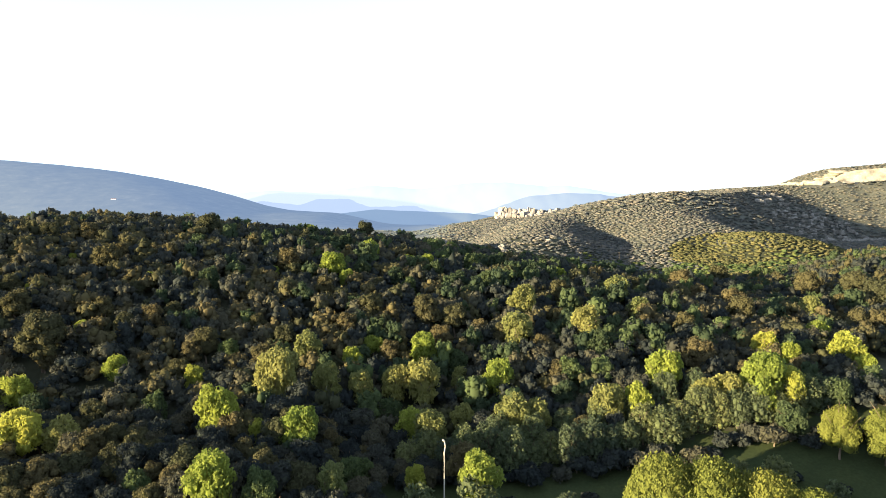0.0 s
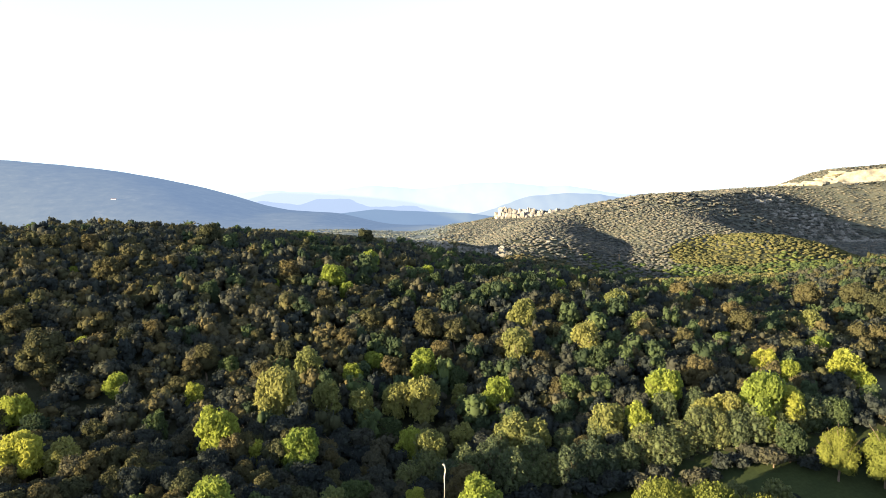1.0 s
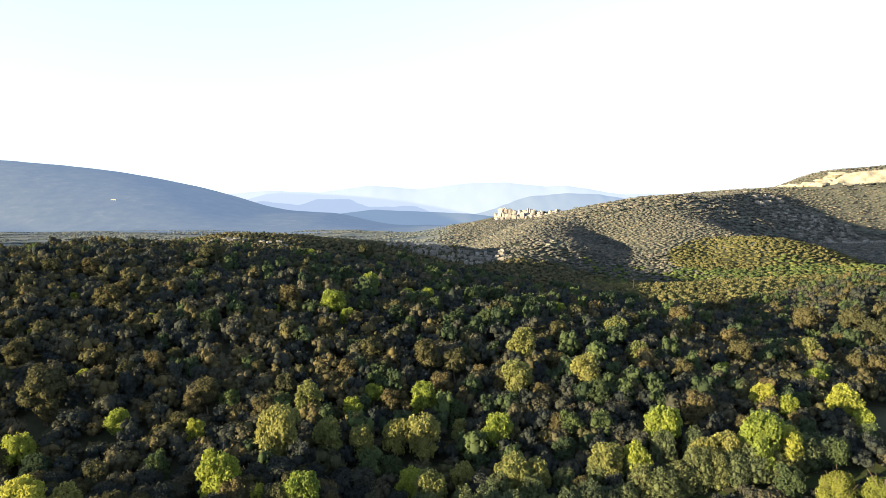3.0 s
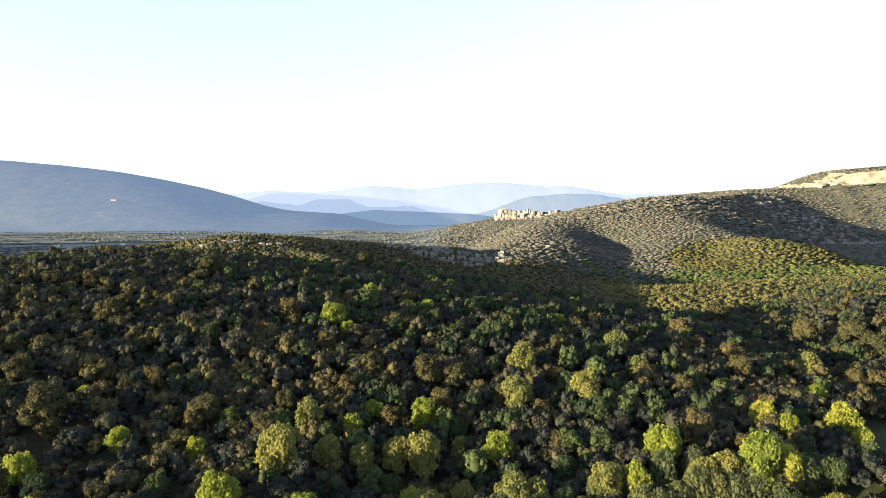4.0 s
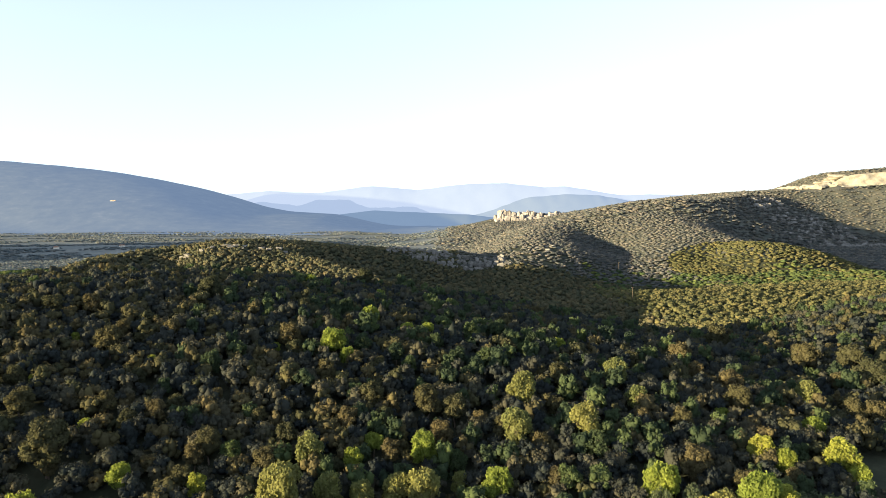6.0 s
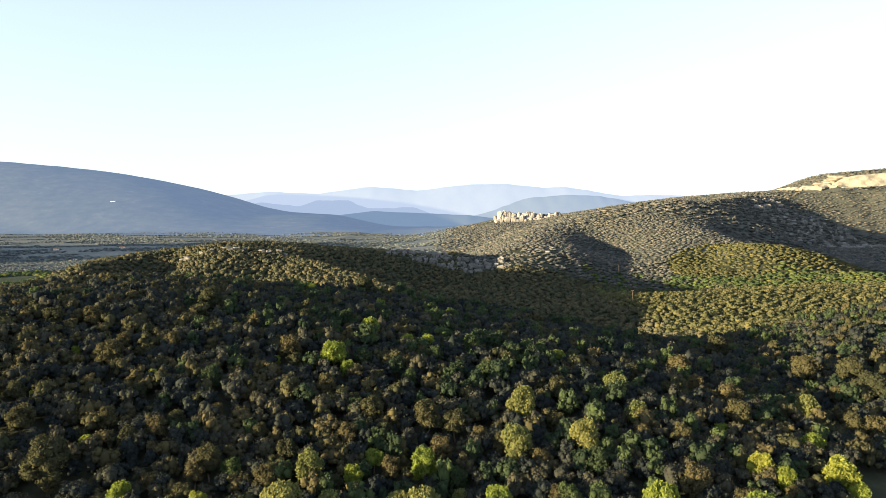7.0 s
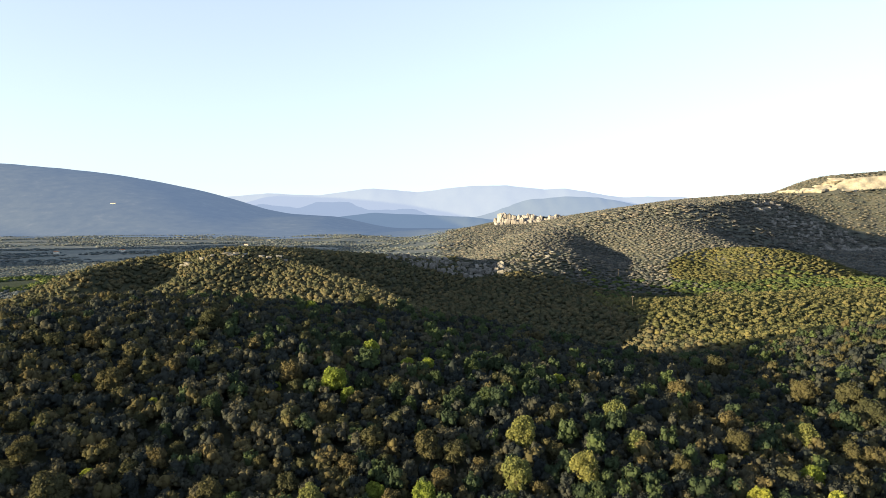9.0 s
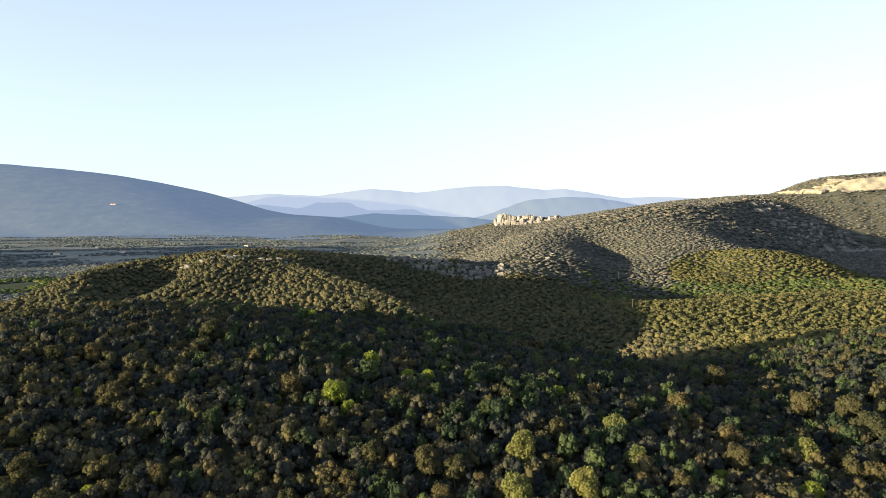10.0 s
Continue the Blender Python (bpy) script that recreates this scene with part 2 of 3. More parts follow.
    z = higher(z, mound(x, y, 466, 960, np.where(x < 466, 98, 165), 130, -4, -46, 2.1), 6)
    z = higher(z, ridge(x, y, [0, 60, 110, 150, 242, 300, 360, 410, 470, 540, 620, 690, 760], [900, 920, 990, 1110, 1235, 1255, 1265, 1270, 1280, 1290, 1300, 1300, 1290],
                        [-45, -24, -6, 9, 27, 42, 53, 61, 67, 61, 32, -14, -50], -50, np.interp(x, [110, 150, 240], [320, 390, 400]), -50, 700, 1.5, 16) + 2.5 * waves(x, y, 70), 6)
    z = z - 26 * np.exp(-((x - 325) / 140) ** 2) * np.interp(y, [1500, 1900, 2412, 2428], [0, 1, 1, 0])
    z = z - 19 * np.exp(-((x - 270) / 48) ** 2 - ((y - 1010) / 75) ** 2) - 26 * np.exp(-((x + 300) / 34) ** 2 - ((y - 648) / 60) ** 2) + 13 * np.exp(-((x + 350) / 22) ** 2 - ((y - 612) / 42) ** 2) - 46 * np.exp(-((x - 575) / 110) ** 2 - ((y - 1110) / 95) ** 2) - 11 * np.exp(-((x - 272) / 60) ** 2 - ((y - 775) / 75) ** 2)
    # the shaded bottom of the valley
    z = z - 13 * np.exp(-((x - 105) / 48) ** 2 - ((y - 500) / 110) ** 2)
    # the quarry cut into its flank
    z = z - 46 * np.clip((x - 1270) / 60, 0, 1) * np.interp(y, [1400, 2085, 2112], [0, 1, 0])
    z = z + 10 * np.clip((x - 1335) / 45, 0, 1) * np.interp(y, [2122, 2160], [0, 1])
    # a hill beside the plain, out of view, added to cast shade over it
    z = higher(z, mound(x, y, -1560, 1050, 330, 520, 85, -50), 10)
    # the mountain
    z = higher(z, ridge(x, y, [-4200, -2600, -2300, -1950, -1720, -1480, -1280, -1110, -950, -640, -300], [3800] * 11,
                        [420, 338, 316, 272, 235, 186, 134, 80, 46, 24, -60], -50, 1050, -50, 900, 1.5, 40) + 5 * waves(x, y, 260) + 1.2 * waves(x, y, 95) * np.clip((3700 - y) / 400, 0, 1), 20)
    return z


def sheet(name, xs, ys, zs, material, kind="structure", label="", category=""):
    """A grid of places as one smooth mesh."""
    rows, cols = xs.shape
    me = bpy.data.meshes.new(name)
    i = np.arange(rows * cols).reshape(rows, cols)
    quads = np.stack([i[:-1, :-1], i[:-1, 1:], i[1:, 1:], i[1:, :-1]], -1).reshape(-1, 4)
    me.from_pydata(np.stack([xs, ys, zs], -1).reshape(-1, 3).tolist(), [], quads.tolist())
    me.polygons.foreach_set("use_smooth", np.ones(len(quads), bool))
    me.materials.append(material)
    return tagged(new(name, me), label, category, kind=kind)


# the ground: rings about the take-off place, fine ahead and coarse behind
turns = np.radians(np.concatenate([np.arange(-46, 46, 0.28), np.arange(46, 314.1, 4)]))
rings = np.concatenate([[0.01], np.geomspace(4, 4880, 440)])
rr, aa = np.meshgrid(rings, turns, indexing="ij")
gx, gy = rr * np.sin(aa), rr * np.cos(aa)
ground = sheet("ground", gx, gy, ground_height(gx, gy), soil, label="brown woodland soil, darkened for tree shade, over rolling limestone hills", category="ground")
ground.data.materials.append(hazy_far_woods)
ground.data.materials.append(grass)
ground.data.materials.append(scrub)
ground.data.materials.append(hazy_plain_ground)
mid_x, mid_y = (gx[:-1, :-1] + gx[1:, 1:]) / 2, (gy[:-1, :-1] + gy[1:, 1:]) / 2
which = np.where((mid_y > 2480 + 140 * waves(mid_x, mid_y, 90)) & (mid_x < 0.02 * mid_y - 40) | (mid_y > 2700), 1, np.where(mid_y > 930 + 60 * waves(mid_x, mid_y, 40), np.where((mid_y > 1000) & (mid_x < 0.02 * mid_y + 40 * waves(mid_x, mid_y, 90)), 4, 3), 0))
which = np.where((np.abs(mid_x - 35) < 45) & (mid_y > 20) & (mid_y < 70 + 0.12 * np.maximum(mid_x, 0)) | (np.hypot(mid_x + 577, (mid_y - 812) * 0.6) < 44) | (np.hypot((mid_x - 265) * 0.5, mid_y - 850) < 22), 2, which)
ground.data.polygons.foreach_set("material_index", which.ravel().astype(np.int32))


# ---- trees ----
def ball(rings_, segs):
    """Points and faces of a unit ball."""
    v = [(0, 0, 1)]
    for i in range(1, rings_):
        a = math.pi * i / rings_
        v += [(math.sin(a) * math.cos(2 * math.pi * (j + 0.5 * (i % 2)) / segs), math.sin(a) * math.sin(2 * math.pi * (j + 0.5 * (i % 2)) / segs), math.cos(a)) for j in range(segs)]
    v.append((0, 0, -1))
    f = [(0, 1 + j, 1 + (j + 1) % segs) for j in range(segs)]
    for i in range(rings_ - 2):
        a, b = 1 + i * segs, 1 + (i + 1) * segs
        for j in range(segs):
            f += [(a + j, b + j, b + (j + 1) % segs), (a + j, b + (j + 1) % segs, a + (j + 1) % segs)]
    last, a = len(v) - 1, 1 + (rings_ - 2) * segs
    f += [(last, a + (j + 1) % segs, a + j) for j in range(segs)]
    return np.array(v), np.array(f)


def unit(v):
    return v / np.maximum(np.linalg.norm(v, axis=-1, keepdims=True), 1e-9)


def crown_shape(rng, lobes, tufts, size, core=0.78, rings_=4, segs=6, upright=0.0, loose=0.4):
    """Leaf tufts over a heap of lobes (centre, radii), with a dark inside of leaves. Points and triangles."""
    centres, radii = np.array([l[0] for l in lobes], float), np.array([l[1] for l in lobes], float)
    bv, bf = ball(rings_, segs)
    vs, fs, n = [], [], 0
    for c, r in zip(centres, radii):
        w = bv * (core * (1 + (0.1 if segs > 5 else 0.14) * rng.standard_normal((len(bv), 1)))) * r + c
        vs.append(w)
        fs.append(bf + n)
        n += len(w)
    share = radii.prod(1) ** (2 / 3)
    pick = rng.choice(len(lobes), tufts * 2, p=share / share.sum())
    d = unit(rng.standard_normal((tufts * 2, 3)))
    d[:, 2] = np.where(d[:, 2] < -0.45, -d[:, 2], d[:, 2])
    p = centres[pick] + d * radii[pick] * (0.86 + 0.38 * rng.random((tufts * 2, 1)) ** 1.5)
    inside = np.zeros(len(p), bool)
    for c, r in zip(centres, radii):
        inside |= (((p - c) / (r * 0.8)) ** 2).sum(1) < 1
    keep = np.flatnonzero(~inside)[:tufts]
    p, d = p[keep], d[keep]
    k = len(p)
    nrm = unit(d + loose * rng.standard_normal((k, 3)))
    side = unit(np.cross(nrm, rng.standard_normal((k, 3))))
    if upright:
        side = unit(side * (1 - upright) + np.array([0, 0, upright]))
    other = unit(np.cross(nrm, side))
    s = size * (0.6 + 0.8 * rng.random((k, 1)))
    a, b = side * s, other * s * (0.55 + 0.4 * rng.random((k, 1)))
    bend = nrm * s * 0.35
    tri = np.stack([p - a - bend, p + a - bend * 0.5, p + b * 1.3 + bend * 0.6], 1)
    vs.append(tri.reshape(-1, 3))
    fs.append(n + np.arange(3 * k).reshape(-1, 3))
    return np.concatenate(vs), np.concatenate(fs)


def lobed(rng, count, width, low, high, small=0.34, big=0.52, flat=1.0):
    """A round-headed crown between two heights."""
    mid, half = (low + high) / 2, (high - low) / 2
    out = [((0, 0, mid), (width * 0.62, width * 0.62, half * 0.72))]
    for k in range(count):
        a = 2.4 * k + rng.uniform(-0.5, 0.5)
        h = rng.uniform(-0.75, 0.85)
        reach = math.sqrt(max(0.05, 1 - h * h)) * width * rng.uniform(0.55, 0.75)
        r = width * rng.uniform(small, big)
        out.append(((reach * math.cos(a), reach * math.sin(a), mid + h * half * 0.72), (r, r, r * rng.uniform(0.75, 1.0) * flat)))
    return out


def spire(rng, count, width, low, high, slim=1.0):
    """A tall crown of rising boughs."""
    out = []
    for k in range(count):
        h = (k + rng.random()) / count
        a, w = 2.4 * k, width * (0.45 + 0.6 * math.sin(math.pi * min(0.95, 0.2 + 0.75 * h)))
        r = width * rng.uniform(0.3, 0.45) * slim
        out.append(((w * 0.7 * math.cos(a), w * 0.7 * math.sin(a), low + (high - low - r) * h + r * 0.5), (r, r, r * rng.uniform(1.2, 1.8) / slim)))
    return out


def umbrella(rng, count, width, low, high):
    """The broad, domed head of a stone pine."""
    out = [((0, 0, low + (high - low) * 0.45), (width * 0.75, width * 0.75, (high - low) * 0.42))]
    for k in range(count):
        q = math.sqrt((k + 0.5) / count)
        a = 2.4 * k
        r = width * rng.uniform(0.2, 0.28)
        dome = low + (high - low) * (0.78 - 0.5 * q ** 2.2)
        out.append(((q * width * 0.85 * math.cos(a), q * width * 0.85 * math.sin(a), dome), (r, r, r * 0.85)))
    return out


def mesh_of(name, v, f, material, smooth=True):
    me = bpy.data.meshes.new(name)
    me.from_pydata(v.tolist(), [], f.tolist())
    if smooth:
        me.polygons.foreach_set("use_smooth", np.ones(len(f), bool))
    me.materials.append(material)
    return me


def tube(bm, points, segs=7, joint=None, rings=None):
    """A bent, tapered stem through (place, radius) points."""
    last = None
    for (p, r) in points:
        loop = [bm.verts.new((p[0] + r * math.cos(2 * math.pi * k / segs), p[1] + r * math.sin(2 * math.pi * k / segs), p[2])) for k in range(segs)]
        if last:
            for k in range(segs):
                bm.faces.new((last[k], last[(k + 1) % segs], loop[(k + 1) % segs], loop[k]))
        else:
            bm.faces.new(loop[::-1])
            first = loop
        last = loop
        if rings is not None:
            rings.append(loop)
    bm.faces.new(last)
    if joint:
        bm.faces.new((joint, first[0], first[1]))


def trunk_mesh(rng, name, height, radius, limbs, spread):
    bm, loops = bmesh.new(), []
    lean = rng.uniform(-0.25, 0.25, 2)
    mid = (lean[0], lean[1], height * 0.6)
    tube(bm, [((0, 0, -0.6), radius * 1.5), ((0, 0, 0.15), radius * 1.1), (mid, radius * 0.8), ((lean[0] * 1.6, lean[1] * 1.6, height), radius * 0.35)], rings=loops)
    for k in range(limbs):
        a = 2.4 * k + rng.uniform(-0.4, 0.4)
        z0 = height * rng.uniform(0.35, 0.7)
        x0, y0 = lean[0] * z0 / height, lean[1] * z0 / height
        far = spread * rng.uniform(0.6, 1.0)
        tube(bm, [((x0, y0, z0), radius * 0.5), ((x0 + far * 0.5 * math.cos(a), y0 + far * 0.5 * math.sin(a), z0 + height * 0.2), radius * 0.34),
                  ((x0 + far * math.cos(a), y0 + far * math.sin(a), z0 + height * 0.42), radius * 0.14)], 5, joint=loops[2][k % 7])
    me = bpy.data.meshes.new(name)
    bm.to_mesh(me)
    bm.free()
    me.materials.append(bark)
    return me


def part(name, me, parent, label=""):
    ob = new(name, me)
    ob.parent = parent
    return tagged(ob, label)


def tree_kind(name, crowns, trunks, label, category, group):
    """One tree of each shape, to be copied."""
    out = []
    for c, t in zip(crowns, trunks):
        top = tagged(new(name), label, category, group)
        part("trunk", t, top)
        part("crown", c, top)
        out.append(top)
    return out


def plant(protos, spots, seed):
    """spots: x, y, size, tallness. Copies first, then the first tree of each shape takes a spot itself."""
    rng = np.random.default_rng(seed)
    rest = {}
    for n, (x, y, size, tall) in enumerate(spots):
        k = n % len(protos)
        m = pose(x, y, float(ground_height(x, y)), 0, 0, rng.uniform(0, 360)) @ Matrix.Diagonal((size, size, size * tall, 1))
        if k not in rest:
            rest[k] = m
        else:
            copy_thing(protos[k], m)
    for k, m in rest.items():
        protos[k].matrix_basis = m


rng = np.random.default_rng(7)
# shapes are for a crown about one metre in radius times the size
def holm_crown(r, tufts, size, lobes=16, core=0.86, rings_=3, segs=6, small=0.24, big=0.4):
    h = r.uniform(1.9, 2.6)
    return crown_shape(r, lobed(r, lobes, 1.0, 0.15, h, small, big), tufts, size, core=core, rings_=rings_, segs=segs, loose=0.4)


def leafy_crown(r, tufts, size, lobes=24, core=0.74):
    """An airy crown of many small upright sprays."""
    return crown_shape(r, lobed(r, lobes, 1.0, 0.1, r.uniform(2.1, 2.7), 0.17, 0.32, 1.25), tufts, size, core=core, rings_=3, upright=0.4, loose=0.65)


def kind_of_oak(name, leaf, crown, count, trunk, label, group):
    return tree_kind(name, [mesh_of("crown", *crown(), leaf) for _ in range(count)], [trunk_mesh(rng, "trunk", trunk, 0.06, 6, 0.8) for _ in range(count)], label, "tree", group)


holm_trees = kind_of_oak("holm_oak", leaf_holm, lambda: holm_crown(rng, 1500, 0.075), 7, 1.5, "dark grey-green holm oak with a dense rounded evergreen crown", "holm oaks on the hillside")
bronze_trees = kind_of_oak("bronze_holm_oak", leaf_bronze, lambda: holm_crown(rng, 2000, 0.07, 24, small=0.2, big=0.34), 6, 1.6, "tall holm oak with a knobbly olive-brown crown in evening sun", "tall holm oaks above the canopy")
spring_trees = kind_of_oak("spring_oak", leaf_spring, lambda: leafy_crown(rng, 2100, 0.078), 6, 1.7, "vivid yellow-green oak in brand-new leaf above darker trees", "bright oaks among the holm oaks")
yellow_trees = kind_of_oak("downy_oak", leaf_oak, lambda: leafy_crown(rng, 2100, 0.078, 26, 0.7), 6, 1.7, "pale yellow oak in fresh spring leaf", "spring oaks among the holm oaks")
green_trees = kind_of_oak("green_oak", leaf_green, lambda: leafy_crown(rng, 1900, 0.08), 5, 1.7, "cool green oak in young leaf on the shaded slope", "green oaks on the shaded slope")
poplar_trees = tree_kind("poplar", [mesh_of("crown", *crown_shape(rng, spire(rng, 34, 1.0, 0.25, rng.uniform(3.1, 3.8), 0.8), 2600, 0.08, core=0.6, rings_=3, segs=5, upright=0.5, loose=0.9), leaf_poplar) for _ in range(4)],
                         [trunk_mesh(rng, "trunk", 3.2, 0.07, 8, 0.8) for _ in range(4)], "tall grey-green poplar with rising boughs in young leaf", "tree", "poplars along the valley edge")


def ground_slots(y0, y1, step, wide, extra, r):
    out = []
    y = y0
    while y < y1:
        w = wide * y + extra
        n = max(1, int(2 * w / step))
        x = -w + 2 * w * (np.arange(n) + r.random(n)) / n
        out.append(np.stack([x, y + step * (r.random(n) - 0.5)], 1))
        y += step
    return np.concatenate(out)


def clear_of(p, spots, gap):
    ok = np.ones(len(p), bool)
    for x, y, *_ in spots:
        ok &= (p[:, 0] - x) ** 2 + (p[:, 1] - y) ** 2 > gap ** 2
    return ok


def mass(name, shapes, p, sizes, tall, material, seed, label, category):
    """Many small trees as one object; each tree carries a tone of its own."""
    r = np.random.default_rng(seed)
    z = ground_height(p[:, 0], p[:, 1])
    vs, fs, tones, n = [], [], [], 0
    for k, (x, y) in enumerate(p):
        v, f = shapes[k % len(shapes)]
        a = r.uniform(0, 6.28)
        c, s = math.cos(a), math.sin(a)
        w = np.stack([v[:, 0] * c - v[:, 1] * s, v[:, 0] * s + v[:, 1] * c, v[:, 2] * tall[k]], 1) * sizes[k] + (x, y, z[k] - 0.1)
        vs.append(w)
        fs.append(f + n)
        tones.append(np.full(len(w), r.random()))
        n += len(w)
    v, f, tones = np.concatenate(vs), np.concatenate(fs), np.concatenate(tones)
    me = bpy.data.meshes.new(name)
    me.vertices.add(len(v))
    me.vertices.foreach_set("co", v.ravel())
    me.loops.add(len(f) * 3)
    me.loops.foreach_set("vertex_index", f.ravel().astype(np.int32))
    me.polygons.add(len(f))
    me.polygons.foreach_set("loop_start", (np.arange(len(f)) * 3).astype(np.int32))
    me.update(calc_edges=True)
    me.polygons.foreach_set("use_smooth", np.ones(len(f), bool))
    me.attributes.new("tone", "FLOAT", "POINT").data.foreach_set("value", tones)
    me.materials.append(material)
    return tagged(new(name, me), label, category, kind="stuff")


# trees that stand out on the hill: x, y, crown radius
# vivid new leaf, up the slope
SPRING_HIGH = [(-92.9, 155.5, 1.2), (-67.9, 116.2, 1.1), (-66.0, 101.0, 1.1), (-44.6, 135.0, 1.2), (-53.5, 92.8, 1.1), (-43.8, 83.5, 1.7), (-32.3, 120.5, 1.1), (-51.6, 110.8, 1.1),
               (-38.5, 184.2, 2.0), (-21.1, 121.2, 2.7), (-18.2, 118.5, 1.5), (-16.2, 140.2, 2.1), (-7.8, 136.0, 1.7), (-3.5, 135.2, 1.8), (-16.9, 169.0, 1.7), (11.8, 185.8, 1.5),
               (24.5, 132.2, 1.5), (-2.8, 91.5, 2.2), (-10.5, 93.8, 1.6), (-13.0, 90.2, 1.6), (50.7, 104.0, 1.1), (45.1, 100.8, 1.3), (45.3, 88.5, 1.9), (47.3, 85.5, 1.7), (56.8, 95.2,
               2.0), (54.7, 85.0, 2.4), (55.4, 82.0, 1.6)]
# vivid new leaf, along the foot
SPRING_LOW = [(-15.8, 68.2, 2.0), (-25.2, 69.5, 2.2), (-20.6, 68.8, 1.1), (-44.5, 65.2, 2.3), (-20.8, 55.0, 2.0), (7.3, 83.8, 1.9), (28.5, 80.5, 2.2), (23.8, 75.8, 1.7), (38.7, 75.5,
              2.4), (42.1, 76.0, 2.0), (3.7, 61.5, 2.0), (-2.9, 64.8, 1.1), (-52.8, 77.2, 1.9), (-33.2, 83.5, 1.3), (-4.0, 75.0, 1.7)]
# pale yellow oaks
YELLOW = [(13.4, 105.2, 2.7), (11.2, 94.8, 2.5), (21.9, 94.8, 2.5), (-19.4, 89.5, 1.9), (30.8, 112.0, 2.4), (32.4, 104.0, 2.0), (63.5, 108.2, 2.3), (-21.0, 78.8, 2.6), (-15.1,
          81.8, 1.9), (-40.5, 66.0, 1.7), (-10.7, 58.8, 1.5), (-1.6, 73.8, 2.0), (-6.4, 83.8, 1.9), (-2.6, 83.0, 2.2), (2.4, 86.2, 1.5), (8.6, 75.2, 2.4), (11.4, 75.8, 2.0), (20.1,
          76.2, 2.4), (31.8, 76.0, 2.0), (35.0, 76.2, 2.0), (-10.7, 82.2, 1.7), (2.5, 77.2, 1.7)]
# tall bronze holm oaks
BRONZE_WEST = [(-60.2, 113.0, 2.5), (-42.0, 134.5, 1.1), (-54.5, 147.2, 2.8), (-51.5, 105.2, 1.5), (-59.1, 103.8, 1.4), (-37.3, 102.5, 1.2), (-42.6, 98.8, 1.5), (-44.5, 96.0, 1.8),
               (-54.6, 85.2, 3.2), (-54.2, 85.0, 1.5), (-41.4, 87.2, 1.4), (-34.1, 90.0, 2.1), (-35.6, 88.5, 1.7), (-25.4, 88.0, 2.0), (-23.6, 93.5, 1.8), (-35.9, 85.0, 1.7), (-52.5,
               121.0, 2.3), (-61.2, 120.0, 1.8), (-63.7, 93.8, 2.2), (-52.5, 97.2, 1.7), (-47.7, 93.8, 1.6), (-69.0, 100.5, 1.8), (-79.1, 127.5, 2.3), (-72.4, 129.8, 2.1)]
BRONZE_MID = [(13.1, 126.0, 1.9), (-20.8, 110.5, 2.0), (-11.9, 116.5, 1.4), (-15.5, 108.0, 1.4), (-12.1, 104.0, 2.3), (-2.7, 101.8, 2.6), (1.9, 101.5, 2.2), (-14.9, 97.5, 1.9), (-9.3,
              99.0, 1.7), (-0.3, 96.0, 2.0), (18.6, 102.8, 1.7), (20.8, 112.0, 2.2), (-15.6, 89.0, 1.4), (-7.8, 92.0, 1.7), (-29.0, 97.8, 1.4), (-30.3, 123.2, 2.4), (-28.3, 119.5,
              1.8), (9.3, 97.0, 1.7), (14.8, 93.2, 1.5), (5.9, 99.8, 1.5), (-24.2, 195.0, 3.0), (15.9, 85.0, 1.8), (-9.2, 69.8, 1.1), (-11.4, 69.8, 1.1), (-20.9, 64.8, 1.3), (-17.6,
              60.5, 1.6), (-37.8, 58.0, 1.8), (-11.8, 106.2, 1.6), (41.1, 81.8, 1.8)]
BRONZE_EAST = [(37.4, 124.0, 1.7), (48.1, 127.2, 2.5), (48.2, 118.8, 1.8), (41.6, 116.8, 1.4), (67.5, 154.8, 3.2), (51.8, 112.8, 2.4), (49.1, 103.5, 2.3), (31.4, 97.8, 1.6), (37.1,
               96.5, 1.9), (34.4, 84.2, 2.3), (29.6, 82.5, 1.8), (40.0, 81.5, 1.8), (74.2, 116.8, 1.9), (75.2, 129.5, 2.9), (67.4, 101.8, 2.1), (82.2, 126.0, 2.8), (79.9, 116.2, 3.1),
               (70.6, 101.5, 2.4), (46.7, 82.2, 1.5)]
# cool green oaks in the shade
GREEN = [(-22.6, 145.2, 2.2), (6.2, 134.5, 2.2), (-30.9, 90.2, 1.6), (-15.9, 123.0, 2.0), (-9.1, 121.2, 1.9), (-1.6, 128.0, 1.9), (8.2, 120.2, 2.1), (2.8, 120.2, 2.0), (-6.2,
         117.0, 1.6), (18.4, 131.8, 2.0), (-40.8, 109.8, 2.0), (2.3, 164.0, 2.2), (11.9, 138.2, 2.2), (22.6, 90.5, 2.0), (16.8, 128.0, 1.7), (-16.6, 56.0, 1.8), (2.1, 90.5, 1.6),
         (-6.8, 79.2, 1.8), (-49.0, 74.5, 2.0), (-26.8, 64.8, 1.4), (17.2, 84.2, 1.9), (15.7, 80.0, 1.8), (40.0, 71.5, 1.9), (47.8, 75.8, 1.7), (-28.6, 57.5, 1.5)]
r = np.random.default_rng(44)
ROW = [(x, 70 + 0.16 * max(x - 8, 0) + r.uniform(-0.8, 0.8), r.uniform(1.4, 1.9), r.uniform(0.6, 0.85)) for x in np.arange(-4, 50, 2.3)]
ROW += [(x, 73.5 + 0.16 * max(x - 8, 0) + r.uniform(-1, 1), r.uniform(1.4, 1.8), r.uniform(0.65, 0.9)) for x in np.arange(-2, 46, 4.2)]
STANDING = SPRING_HIGH + SPRING_LOW + YELLOW + BRONZE_WEST + BRONZE_MID + BRONZE_EAST + GREEN
plant(poplar_trees, ROW, 4)
